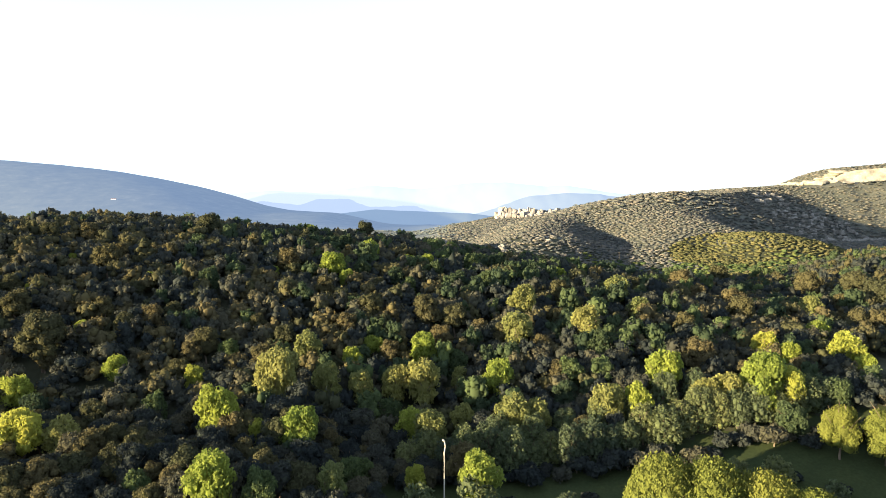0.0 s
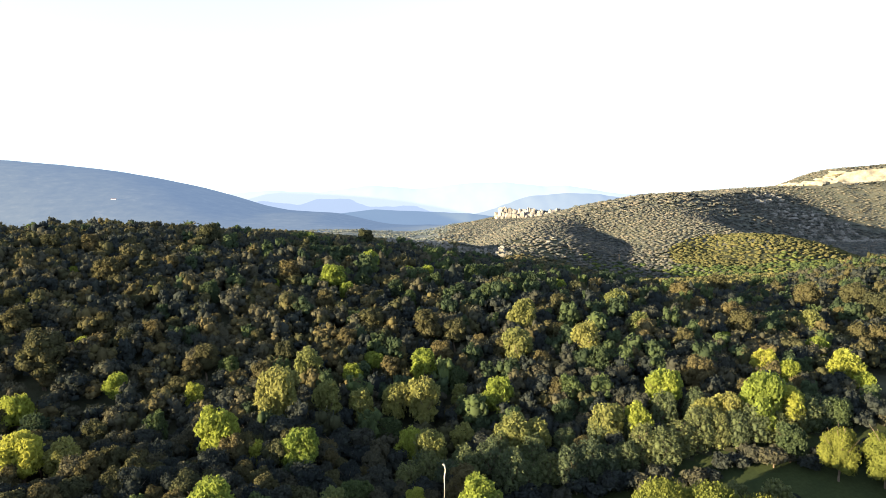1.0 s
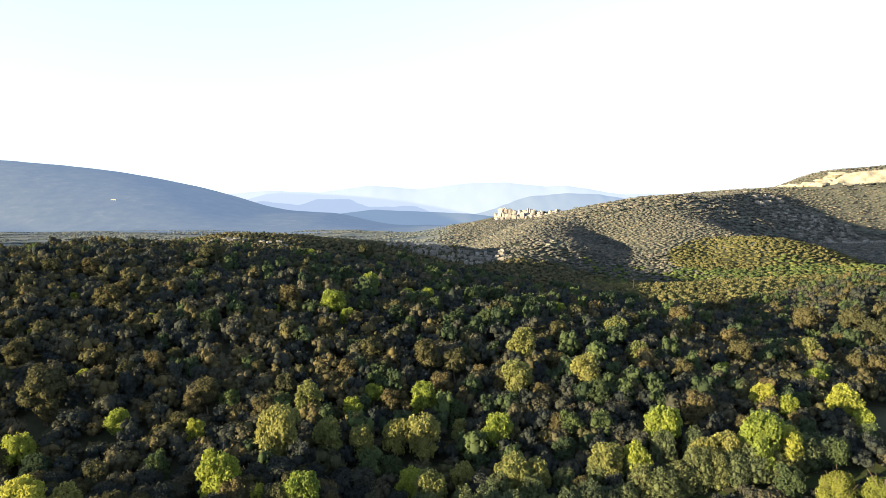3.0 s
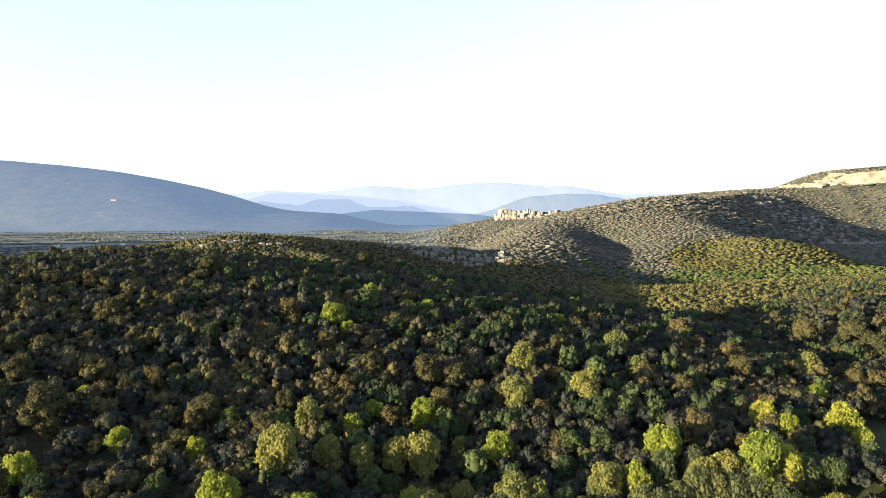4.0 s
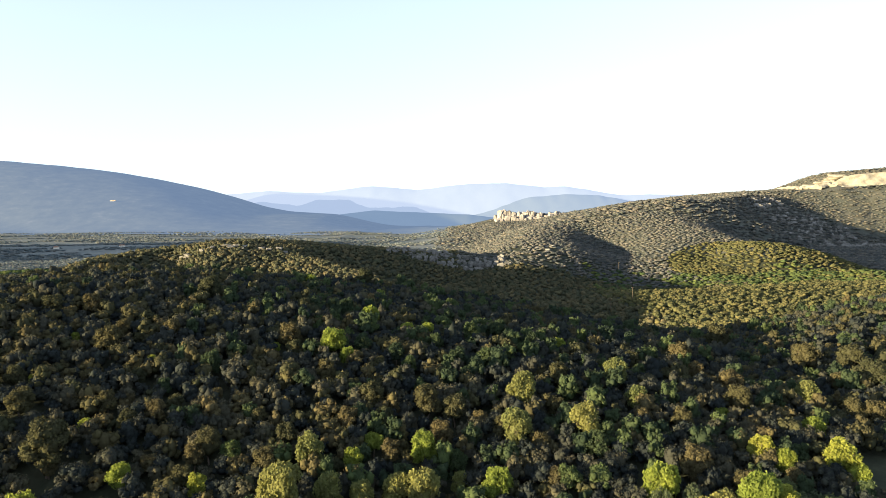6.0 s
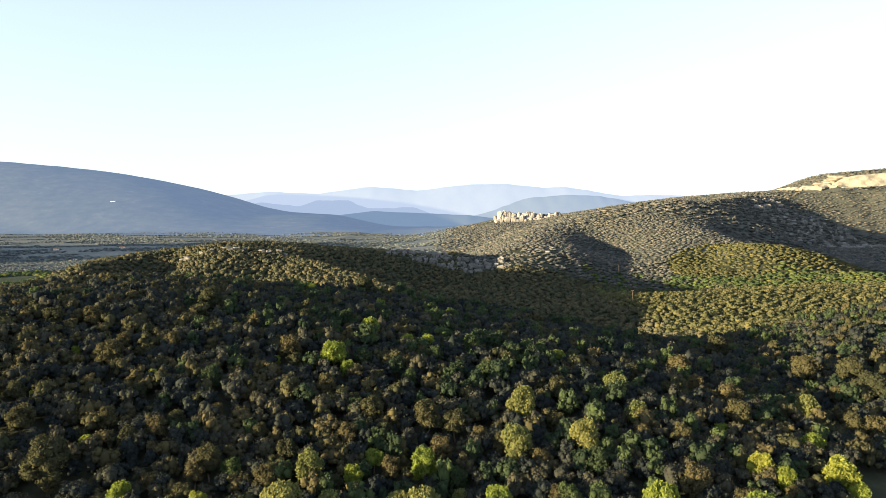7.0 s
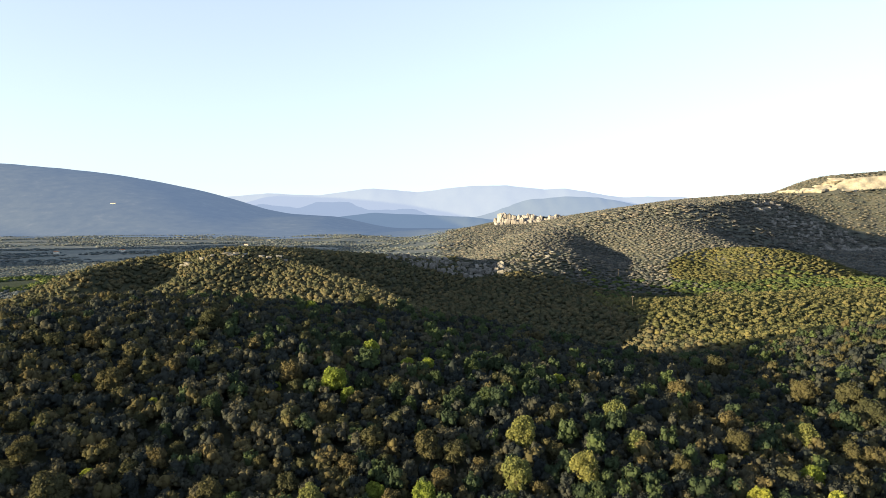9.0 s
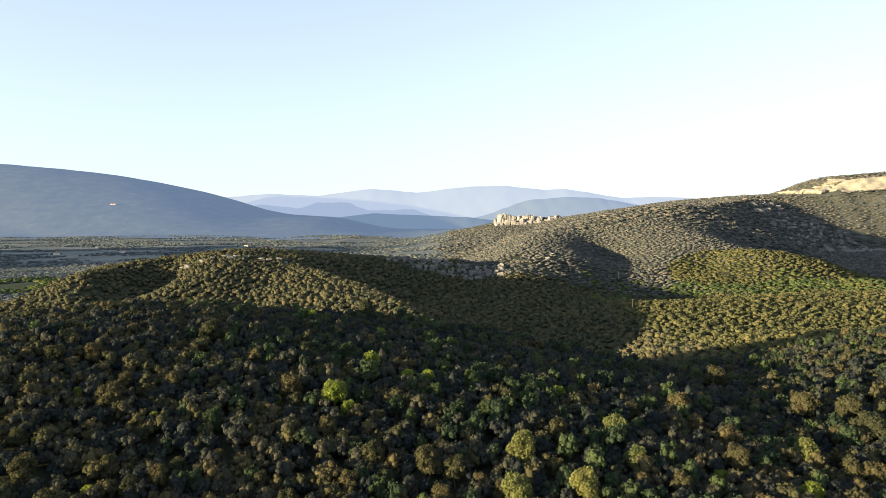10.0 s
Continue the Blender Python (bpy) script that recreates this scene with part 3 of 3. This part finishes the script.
plant(spring_trees, [(x, y, s * 1.05, 1.12) for x, y, s in SPRING_HIGH] + [(x, y, s * 1.18, 1.25) for x, y, s in SPRING_LOW], 14)
plant(yellow_trees, [(x, y, s * (1.16 if x < 0 else 1.03), 1.22 if x < 0 else 1.1) for x, y, s in YELLOW], 15)

slots = ground_slots(56, 204, 2.05, 0.73, 8, rng)
open_ground = (slots[:, 0] > 3) & (slots[:, 1] < 70 + 0.1 * slots[:, 0]) | (slots[:, 0] > -7) & (slots[:, 1] < 66)
open_ground |= (np.hypot((slots[:, 0] - 66) / 13, (slots[:, 1] - 85) / 7) < 1) | (np.hypot((slots[:, 0] - 86) / 17, (slots[:, 1] - 103) / 5.5) < 1)
slots = slots[~open_ground]
clear = np.ones(len(slots), bool)
for x, y, s in STANDING:
    clear &= np.hypot(slots[:, 0] - x, slots[:, 1] - y) > 0.75 * s + 0.5
slots = slots[clear & clear_of(slots, ROW, 1.8)]
sizes = rng.uniform(1.15, 1.8, len(slots)) * np.where(rng.random(len(slots)) < 0.12, 1.2, 1.0)
tall = rng.uniform(0.95, 1.3, len(slots))
# a warmer, taller share on the sunny west side, greener wood in the hollow to the east
bronzed = rng.random(len(slots)) < np.interp(slots[:, 0] / slots[:, 1], [-0.7, -0.2, 0, 0.3, 0.7], [0.38, 0.24, 0.1, 0.12, 0.34])
leafy = ~bronzed & (rng.random(len(slots)) < np.interp(slots[:, 0] / slots[:, 1], [-0.5, -0.15, 0, 0.2, 0.6], [0.02, 0.14, 0.2, 0.12, 0.14]))
near = slots[:, 1] < np.sort(slots[:, 1])[230]
plain_kind = ~bronzed & ~leafy
for protos, of_kind, standing, seed in ((holm_trees, plain_kind, [], 5), (bronze_trees, bronzed, BRONZE_WEST + BRONZE_MID + BRONZE_EAST, 31), (green_trees, leafy, GREEN, 32)):
    plant(protos, [(x, y, s, 1.12) for x, y, s in standing] + [(x, y, s, h) for (x, y), s, h in zip(slots[near & of_kind], sizes[near & of_kind], tall[near & of_kind])], seed)
mid_low_shapes = [holm_crown(rng, 330, 0.085, 12, 0.86, 3, 5, 0.24, 0.38) for _ in range(14)]
low_shapes = [holm_crown(rng, 115, 0.125, 7, 0.9, 3, 5, 0.28, 0.44) for _ in range(14)]
far_low_shapes = [holm_crown(rng, 52, 0.16, 5, 0.94, 3, 5, 0.34, 0.5) for _ in range(14)]
leafy_shapes = [crown_shape(rng, lobed(rng, 10, 1.0, 0.3, 2.5, 0.22, 0.38, 1.2), 190, 0.13, core=0.86, rings_=3, segs=5, upright=0.3) for _ in range(8)]
for y0, y1, shapes, seed in ((0, 98, mid_low_shapes, 6), (98, 130, low_shapes, 25), (130, 300, far_low_shapes, 26)):
    pick = ~near & plain_kind & (slots[:, 1] >= y0) & (slots[:, 1] < y1)
    mass("woodland", shapes, slots[pick], sizes[pick], tall[pick], leaf_holm_mass, seed, "dense holm oak woodland covering the hillside", "woodland")
pick = ~near & bronzed
mass("bronze_woodland", low_shapes, slots[pick], sizes[pick] * 1.05, tall[pick], leaf_bronze_mass, 27, "olive-brown holm oaks scattered over the hillside", "woodland")
pick = ~near & leafy
mass("spring_woodland", leafy_shapes, slots[pick], sizes[pick] * 1.1, tall[pick], leaf_green_mass, 16, "scattered oaks in cool green young leaf on the hillside", "woodland")


def lump(r, tufts, size):
    """A small far tree: a rough heart and a few tufts."""
    lobes = [((0, 0, 0.6), (0.95, 0.95, 0.68))] + [((0.55 * math.cos(a), 0.55 * math.sin(a), r.uniform(0.75, 1.15)), (0.5, 0.5, 0.42)) for a in r.uniform(0, 6.28, 1)]
    return crown_shape(r, lobes if tufts > 8 else lobes[:1], tufts, size, core=0.98, rings_=3 if tufts > 8 else 2, segs=5, loose=0.35)


mid_slots = ground_slots(235, 1150, 5.8, 0.73, 10, rng)
mid_slots = mid_slots[(mid_slots[:, 1] > 430) | (mid_slots[:, 0] > 0.12 * mid_slots[:, 1])]
mid_slots = mid_slots[np.hypot(mid_slots[:, 0] + 577, (mid_slots[:, 1] - 812) * 0.6) > 42]
far_shapes = [lump(rng, 6, 0.45) for _ in range(8)]
mid_shapes = [lump(rng, 10, 0.3) for _ in range(14)]
nearer = mid_slots[:, 1] < 780
mid_size = rng.uniform(2.2, 3.6, len(mid_slots)) * np.where(nearer, 1.0, 1.22)
mid_tall = rng.uniform(0.7, 1.05, len(mid_slots)) * np.where(nearer, 1.0, 0.62)
mx, my = mid_slots[:, 0], mid_slots[:, 1]
hedge = (np.hypot(mx + 570, (my - 830) * 0.7) < 78) & (rng.random(len(mx)) < 0.6)
behind = ((my > 860) & (mx < 0) | (mx < -395) & (my > 700)) & ~hedge
green = (mx > 300) & (mx < 660) & (np.abs(my - 800 - 0.12 * (mx - 330) - 14 * np.sin(mx / 23)) < 32) & (rng.random(len(mx)) < 0.7) | (my > 700) & (my < 860) & (mx > 180) & (mx < 330) & (rng.random(len(mx)) < 0.2) | hedge
# trees on the lit spur and dome get the sun-coloured leaves
spur_wood = ~behind & ~green & ((my < 760) & (mx > 165 + 25 * rng.random(len(mx))) | (((mx - 485) / 165) ** 2 + ((my - 880) / 115) ** 2 < 1))
rest = ~behind & ~green & ~spur_wood
mass("spur_pinewood", mid_shapes, mid_slots[spur_wood], mid_size[spur_wood], mid_tall[spur_wood], leaf_sunlit_spur, 17, "woodland on the spur and dome, sunlight coloured in as olive-yellow", "woodland")
rocky = (mx > -60) & (mx < 175) & (my > 785) & (my < 940) & (rng.random(len(mx)) < 0.5)
rest = rest & ~rocky
lower = rest & ((my < 800) | (mx < 20))
rest = rest & ~lower
mass("ridge_woodland", mid_shapes, mid_slots[lower], mid_size[lower], mid_tall[lower], leaf_maquis, 28, "dense olive-brown holm oak wood on the middle ridge", "woodland")
mass("valley_woodland", mid_shapes, mid_slots[rest], mid_size[rest], mid_tall[rest] * 0.8, leaf_hazy_garrigue, 8, "holm oak scrub covering the valley sides", "woodland")
mass("valley_thicket", mid_shapes, mid_slots[green], mid_size[green] * 1.15, mid_tall[green], leaf_thicket, 18, "fresh green broadleaf trees along the valley floor", "woodland")
mass("plain_woodland", far_shapes, mid_slots[behind], mid_size[behind], mid_tall[behind] * 0.7, leaf_hazy_plain, 19, "scrub where the plain begins, its colour blued for haze", "woodland")
far_slots = ground_slots(1150, 2700, 13, 0.74, 10, rng)
plain_side = far_slots[:, 0] < 0.02 * far_slots[:, 1] - 60 + 120 * rng.random(len(far_slots)) + 40 * waves(far_slots[:, 0], far_slots[:, 1], 90)
far_size = rng.uniform(4.0, 7.6, len(far_slots))
up_slots = ground_slots(1150, 2480, 9.2, 0.74, 10, rng)
up_slots = up_slots[(up_slots[:, 0] > 0.02 * up_slots[:, 1] - 60 + 120 * rng.random(len(up_slots))) & ~((up_slots[:, 0] > 1135) & (up_slots[:, 0] < 1340) & (up_slots[:, 1] > 2020) & (up_slots[:, 1] < 2160))]
mass("upland_scrub", far_shapes, up_slots, 4.2 + 4.0 * rng.random(len(up_slots)) ** 2, rng.uniform(0.32, 0.55, len(up_slots)), leaf_hazy_garrigue, 9, "low garrigue scrub on the rocky upland", "woodland")
low_down = plain_side & (waves(far_slots[:, 0] + 90 * waves(far_slots[:, 0], far_slots[:, 1], 60), far_slots[:, 1] * 1.6, 120) > -0.05)
mass("plain_scrub", far_shapes, far_slots[low_down], far_size[low_down] * 0.9, rng.uniform(0.3, 0.5, low_down.sum()), leaf_hazy_plain, 10, "scrub and hedges across the plain, their colour blued for haze", "woodland")

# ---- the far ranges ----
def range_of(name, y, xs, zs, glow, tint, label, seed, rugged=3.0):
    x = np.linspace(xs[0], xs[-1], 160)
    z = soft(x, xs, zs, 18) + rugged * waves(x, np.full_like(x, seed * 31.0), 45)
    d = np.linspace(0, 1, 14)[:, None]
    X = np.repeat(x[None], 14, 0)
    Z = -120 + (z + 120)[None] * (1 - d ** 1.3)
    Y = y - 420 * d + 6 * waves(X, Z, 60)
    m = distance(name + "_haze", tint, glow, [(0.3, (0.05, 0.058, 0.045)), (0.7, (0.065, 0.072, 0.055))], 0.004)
    return sheet("backdrop", X, Y, Z, m, "structure", label, "mountains")


def skyline(y, pts, eye=39.5, level=376.0, f=1119.7):
    return [(u - 784) / f * y for u, v in pts], [eye + (level - v) / f * y for u, v in pts]


# each range emits its own haze, paler the farther it stands
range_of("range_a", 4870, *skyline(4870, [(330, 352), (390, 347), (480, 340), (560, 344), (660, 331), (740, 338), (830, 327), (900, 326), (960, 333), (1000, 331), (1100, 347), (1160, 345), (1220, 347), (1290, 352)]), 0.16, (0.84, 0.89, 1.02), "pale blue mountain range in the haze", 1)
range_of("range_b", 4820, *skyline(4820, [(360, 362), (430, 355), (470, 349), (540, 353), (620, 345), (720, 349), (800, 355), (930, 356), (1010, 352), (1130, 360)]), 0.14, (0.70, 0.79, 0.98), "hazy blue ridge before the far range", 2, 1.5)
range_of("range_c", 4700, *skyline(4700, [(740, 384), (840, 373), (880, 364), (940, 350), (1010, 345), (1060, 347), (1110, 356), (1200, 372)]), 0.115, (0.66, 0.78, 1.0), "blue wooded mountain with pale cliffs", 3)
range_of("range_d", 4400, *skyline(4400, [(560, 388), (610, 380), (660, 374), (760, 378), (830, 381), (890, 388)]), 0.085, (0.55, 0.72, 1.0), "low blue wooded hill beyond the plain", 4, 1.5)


# ---- rocks, cliff and quarry ----
def chunk(r, w, d, h, rugged=0.24):
    v, f = ball(4, 6)
    v = np.sign(v) * np.abs(v) ** 0.6 * (1 + rugged * r.standard_normal((len(v), 1))) + 0.1 * r.standard_normal(v.shape)
    return v * (w / 2, d / 2, h / 2), f


def outcrop(name, blocks, material, kind, label, category, rugged=0.24):
    """blocks: x, y, z of the middle, width, depth, height."""
    r = np.random.default_rng(len(blocks) * 7 + 1)
    if kind != "stuff":
        top = tagged(new(name), label, category)
        top.location = (blocks[0][0], blocks[0][1], float(ground_height(blocks[0][0], blocks[0][1])))
        for x, y, z, w, d, h in blocks:
            ob = part("rock", mesh_of("rock", *chunk(r, w, d, h, rugged), material, False), top)
            ob.location, ob.rotation_euler = Vector((x, y, z)) - top.location, (0, 0, r.uniform(-0.5, 0.5))
        return top
    vs, fs, n = [], [], 0
    for x, y, z, w, d, h in blocks:
        v, f = chunk(r, w, d, h)
        a = r.uniform(-0.5, 0.5)
        c, q = math.cos(a), math.sin(a)
        vs.append(np.stack([v[:, 0] * c - v[:, 1] * q, v[:, 0] * q + v[:, 1] * c, v[:, 2]], 1) + (x, y, z))
        fs.append(f + n)
        n += len(v)
    return tagged(new(name, mesh_of(name, np.concatenate(vs), np.concatenate(fs), material, False)), label, category, kind=kind)


def scattered(seed, count, x0, x1, y0, y1, w, h, lift=0.2):
    r = np.random.default_rng(seed)
    x, y = r.uniform(x0, x1, count), r.uniform(y0, y1, count)
    z = ground_height(x, y)
    k, broad, high = r.uniform(0.5, 1.3, count), r.uniform(0.5, 1.7, count), r.uniform(0.5, 1.3, count)
    return [(a, b, c + h * e * lift, w * e * m, w * e * 0.6, h * e * n) for a, b, c, e, m, n in zip(x, y, z, k, broad, high)]


outcrop("rock_ledges", scattered(1, 190, -70, 84, 785, 860, 4.5, 5.5, 0.3), limestone, "stuff", "grey limestone ledges on the shaded valley side", "rock")
outcrop("rock_outcrop", scattered(2, 20, 112, 172, 872, 935, 5.5, 3), limestone, "", "sunlit limestone outcrop above the valley", "rock")
outcrop("rock_outcrop", scattered(3, 30, -285, -165, 674, 690, 5.5, 2.6, 0.9), limestone, "", "pale limestone ledge along the scrubby ridge", "rock")
outcrop("scree_slope", scattered(4, 260, 880, 1200, 1620, 1900, 12, 9), limestone, "stuff", "pale bare slabs of rock on the shaded hillside", "rock")
r = np.random.default_rng(12)
pillars = []
for k in range(64):
    x = 206 + 4.6 * k + r.uniform(-3, 3)
    front = k % 2
    y = 2418 + r.uniform(-8, 8) - 0.12 * (x - 206) - 14 * front
    low = float(ground_height(x, y)) - 6
    top = 44 - 0.018 * (x - 206) + 3 * math.sin(k * 0.31) + r.uniform(-4, 1.5) - (12 if k < 4 or 36 < k < 43 else 0)
    top = low + (top - low) * (r.uniform(0.45, 0.75) if front else 1.0)
    pillars.append((x, y, (top + low) / 2, r.uniform(13, 28), 22, (top - low) * 1.05))
outcrop("cliff", pillars, cliff_stone, "", "pale limestone cliff of upright buttresses on the hilltop", "cliff", 0.08)

x = np.linspace(1255, 1760, 90)
d = np.linspace(0, 1, 12)
X, D = np.meshgrid(x, d)
benches = np.floor(D * 3) / 3
top = ground_height(x, np.full_like(x, 2120.0))
low = ground_height(x, np.full_like(x, 2070.0)) - 4
Z = low[None] + (top - low)[None] * D
Y = 2072 + 30 * (0.6 * benches + 0.4 * D) + 5 * waves(X, Z * 2, 25) + 2 * waves(X, Z, 7)
sheet("quarry_face", X, Y, Z, quarry_stone, "structure", "pale cream quarry face cut in benches into the hill", "quarry")
outcrop("quarry_spoil", scattered(6, 110, 1140, 1330, 2040, 2150, 30, 11), quarry_stone, "", "heaps of pale quarried stone beside the quarry face", "rock")


# ---- the clearing: pines, lamp post, pond, track ----
pine_trees = tree_kind("stone_pine", [mesh_of("crown", *crown_shape(rng, umbrella(rng, 46, 1.0, 0.15, 1.9), 9000, 0.034, core=0.88, upright=0.6, loose=0.3), leaf_pine) for _ in range(2)],
                       [trunk_mesh(rng, "trunk", 1.2, 0.06, 7, 0.7) for _ in range(2)], "umbrella-shaped stone pine with yellow-green sunlit needles", "tree", "stone pines in the clearing")
plant(pine_trees, [(20.9, 58.5, 3.5, 1.2), (25.2, 58.0, 3.7, 1.1), (29.9, 57.2, 3.6, 1.02), (33.6, 55.5, 3.3, 0.95), (51.2, 64.5, 3.0, 1.1)], 21)
aleppo = tree_kind("aleppo_pine", [mesh_of("crown", *crown_shape(rng, lobed(rng, 26, 1.0, -0.1, 2.3, 0.18, 0.34), 8000, 0.036, core=0.8, upright=0.5, loose=0.4), leaf_pine) for _ in range(2)],
                   [trunk_mesh(rng, "trunk", 2.2, 0.05, 8, 0.9) for _ in range(2)], "uneven yellow-green pine with a pale trunk showing through", "tree", "pines in the clearing")
plant(aleppo, [(43.6, 68.2, 2.2, 1.3), (47.8, 66.8, 2.7, 1.05), (52.5, 68.5, 2.7, 1.0)], 24)
small = tree_kind("young_tree", [mesh_of("crown", *crown_shape(rng, spire(rng, 12, 1.0, 0.5, 2.7), 700, 0.15, core=0.55, upright=0.5), leaf_poplar) for _ in range(2)],
                  [trunk_mesh(rng, "trunk", 2.0, 0.06, 6, 0.6) for _ in range(2)], "small slender tree in pale young leaf on the grass", "tree", "young trees in the clearing")
plant(small, [(34.2, 63.2, 1.5, 1.0), (30.6, 64.2, 1.3, 0.95), (38.6, 60.5, 1.2, 0.9), (42.0, 57.6, 1.3, 0.8), (3.2, 60.3, 1.9, 0.85), (-2.4, 59.4, 1.5, 0.9), (12.2, 61.0, 1.1, 0.8)], 22)
bush = tree_kind("bush", [mesh_of("crown", *crown_shape(rng, lobed(rng, 9, 1.0, -0.1, 1.3), 520, 0.16), leaf_holm) for _ in range(3)],
                 [trunk_mesh(rng, "stem", 0.6, 0.05, 5, 0.6) for _ in range(3)], "dark rounded bush at the edge of the trees", "bush", "bushes along the wood's edge")
r = np.random.default_rng(33)
plant(bush, [(x, 67.3 + 0.1 * x + r.uniform(-1.2, 1.2), r.uniform(0.8, 1.7), r.uniform(0.8, 1.2)) for x in np.arange(-4, 52, 1.9)] +
      [(6.5, 62.5, 1.0, 1.0), (15.0, 63.5, 0.9, 0.9), (40.5, 63.0, 1.1, 0.8), (37.0, 65.5, 0.9, 0.8)], 23)


def bent_pipe(points, radius, segs=8):
    bm = bmesh.new()
    last = None
    for k, p in enumerate(points):
        way = (Vector(points[min(k + 1, len(points) - 1)]) - Vector(points[max(k - 1, 0)])).normalized()
        q = way.to_track_quat("Z", "Y")
        loop = [bm.verts.new(Vector(p) + q @ Vector((radius * math.cos(2 * math.pi * i / segs), radius * math.sin(2 * math.pi * i / segs), 0))) for i in range(segs)]
        if last:
            for i in range(segs):
                bm.faces.new((last[i], last[(i + 1) % segs], loop[(i + 1) % segs], loop[i]))
        last = loop
    bm.faces.new(last)
    return bm


def linked(name, bm, material, parent, label=""):
    me = bpy.data.meshes.new(name)
    bm.to_mesh(me)
    bm.free()
    me.materials.append(material)
    return part(name, me, parent, label)


def box(w, d, h, z=0.0, bevel=0.0):
    bm = bmesh.new()
    bmesh.ops.create_cube(bm, size=1, matrix=Matrix.Translation((0, 0, z + h / 2)) @ Matrix.Diagonal((w, d, h, 1)))
    if bevel:
        bmesh.ops.bevel(bm, geom=bm.edges[:], offset=bevel, segments=2, affect="EDGES")
    return bm


def lamp_post(x, y):
    post = tagged(new("lamp_post"), "slender pale steel lamp post with a short bent arm", "lamp post")
    linked("pole", bent_pipe([(0, 0, -0.3), (0, 0, 3.0), (0, 0, 6.3), (0.07, -0.02, 6.7), (0.08, -0.06, 7.1), (-0.02, -0.14, 7.5), (-0.12, -0.3, 7.7)], 0.065), paint, post)
    linked("base_plate", box(0.4, 0.4, 0.12, 0, 0.02), paint, post)
    head = box(0.2, 0.42, 0.11, 0, 0.04)
    bmesh.ops.translate(head, vec=(-0.16, -0.45, 7.65), verts=head.verts)
    linked("lamp_head", head, paint, post)
    post.matrix_basis = pose(x, y, float(ground_height(x, y)), 0, 0, 10)


lamp_post(0.1, 61.7)


def utility_pole(x, y, h):
    pole = tagged(new("utility_pole"), "grey wooden utility pole with a crossarm above the trees", "pole", "utility poles across the valley")
    bm = bmesh.new()
    tube(bm, [((0, 0, -1), 0.22), ((0, 0, h), 0.14)])
    linked("post", bm, bark, pole)
    arm = box(2.4, 0.16, 0.2, h - 0.8)
    linked("crossarm", arm, bark, pole)
    for k in (-1, 0, 1):
        ins = box(0.14, 0.14, 0.4, h - 0.6, 0.03)
        bmesh.ops.translate(ins, vec=(k, 0, 0), verts=ins.verts)
        linked("insulator", ins, plaster, pole)
    pole.matrix_basis = pose(x, y, float(ground_height(x, y)), 0, 0, 15)


for x, y, h in [(185, 612, 14), (158, 590, 13), (100, 436, 10), (240, 860, 13)]:
    utility_pole(x, y, h)


def blob_sheet(name, cx, cy, ax, ay, z, material, label, category):
    a = np.linspace(0, 2 * np.pi, 49)
    d = np.linspace(0.001, 1, 8)
    A, D = np.meshgrid(a, d)
    wob = 1 + 0.12 * np.sin(3 * A + 1) + 0.08 * np.sin(5 * A)
    X, Y = cx + ax * D * wob * np.cos(A), cy + ay * D * wob * np.sin(A)
    return sheet(name, X, Y, np.full_like(X, z) if z is not None else ground_height(X, Y) + 0.05, material, "structure", label, category)


blob_sheet("water", 66, 85, 11, 5.5, -2.4, still_water, "still pond water reflecting the pale sky", "pond")
blob_sheet("gravel_track", 84, 103, 15, 4, None, gravel, "shaded grey gravel clearing among the trees", "track")


def farmhouse(x, y, w, d, h, turn, label):
    house = tagged(new("farmhouse"), label, "house", "houses on the plain")
    linked("wall", box(w, d, h), plaster, house)
    bm = bmesh.new()
    e, up = 0.5, d * 0.22
    pts = [(-w / 2 - e, -d / 2 - e, h), (w / 2 + e, -d / 2 - e, h), (w / 2 + e, d / 2 + e, h), (-w / 2 - e, d / 2 + e, h), (-w / 2 - e, 0, h + up), (w / 2 + e, 0, h + up)]
    v = [bm.verts.new(p) for p in pts]
    for f in ((0, 1, 5, 4), (2, 3, 4, 5), (1, 2, 5), (3, 0, 4), (3, 2, 1, 0)):
        bm.faces.new([v[k] for k in f])
    linked("roof", bm, roof_tile, house)
    for k in range(max(2, int(w / 6))):
        win = box(1.2, 0.1, 1.5, h * 0.45)
        bmesh.ops.translate(win, vec=(-w / 2 + (k + 0.5) * w / max(2, int(w / 6)), -d / 2 - 0.05, 0), verts=win.verts)
        linked("window", win, gravel, house)
    house.matrix_basis = pose(x, y, float(ground_height(x, y)) + 0.5, 0, 0, turn)


farmhouse(-1636, 3153, 24, 9, 3.2, 4, "long pale building on the wooded mountainside")
for x, y, w, t in [(-880, 1440, 12, -10), (-760, 1500, 14, 5), (-480, 1700, 16, 10), (-455, 1690, 10, -20), (-590, 1900, 14, 0)]:
    farmhouse(x, y, w * 0.75, 8, 4.2, t, "pale rendered farmhouse with a tiled roof on the plain")
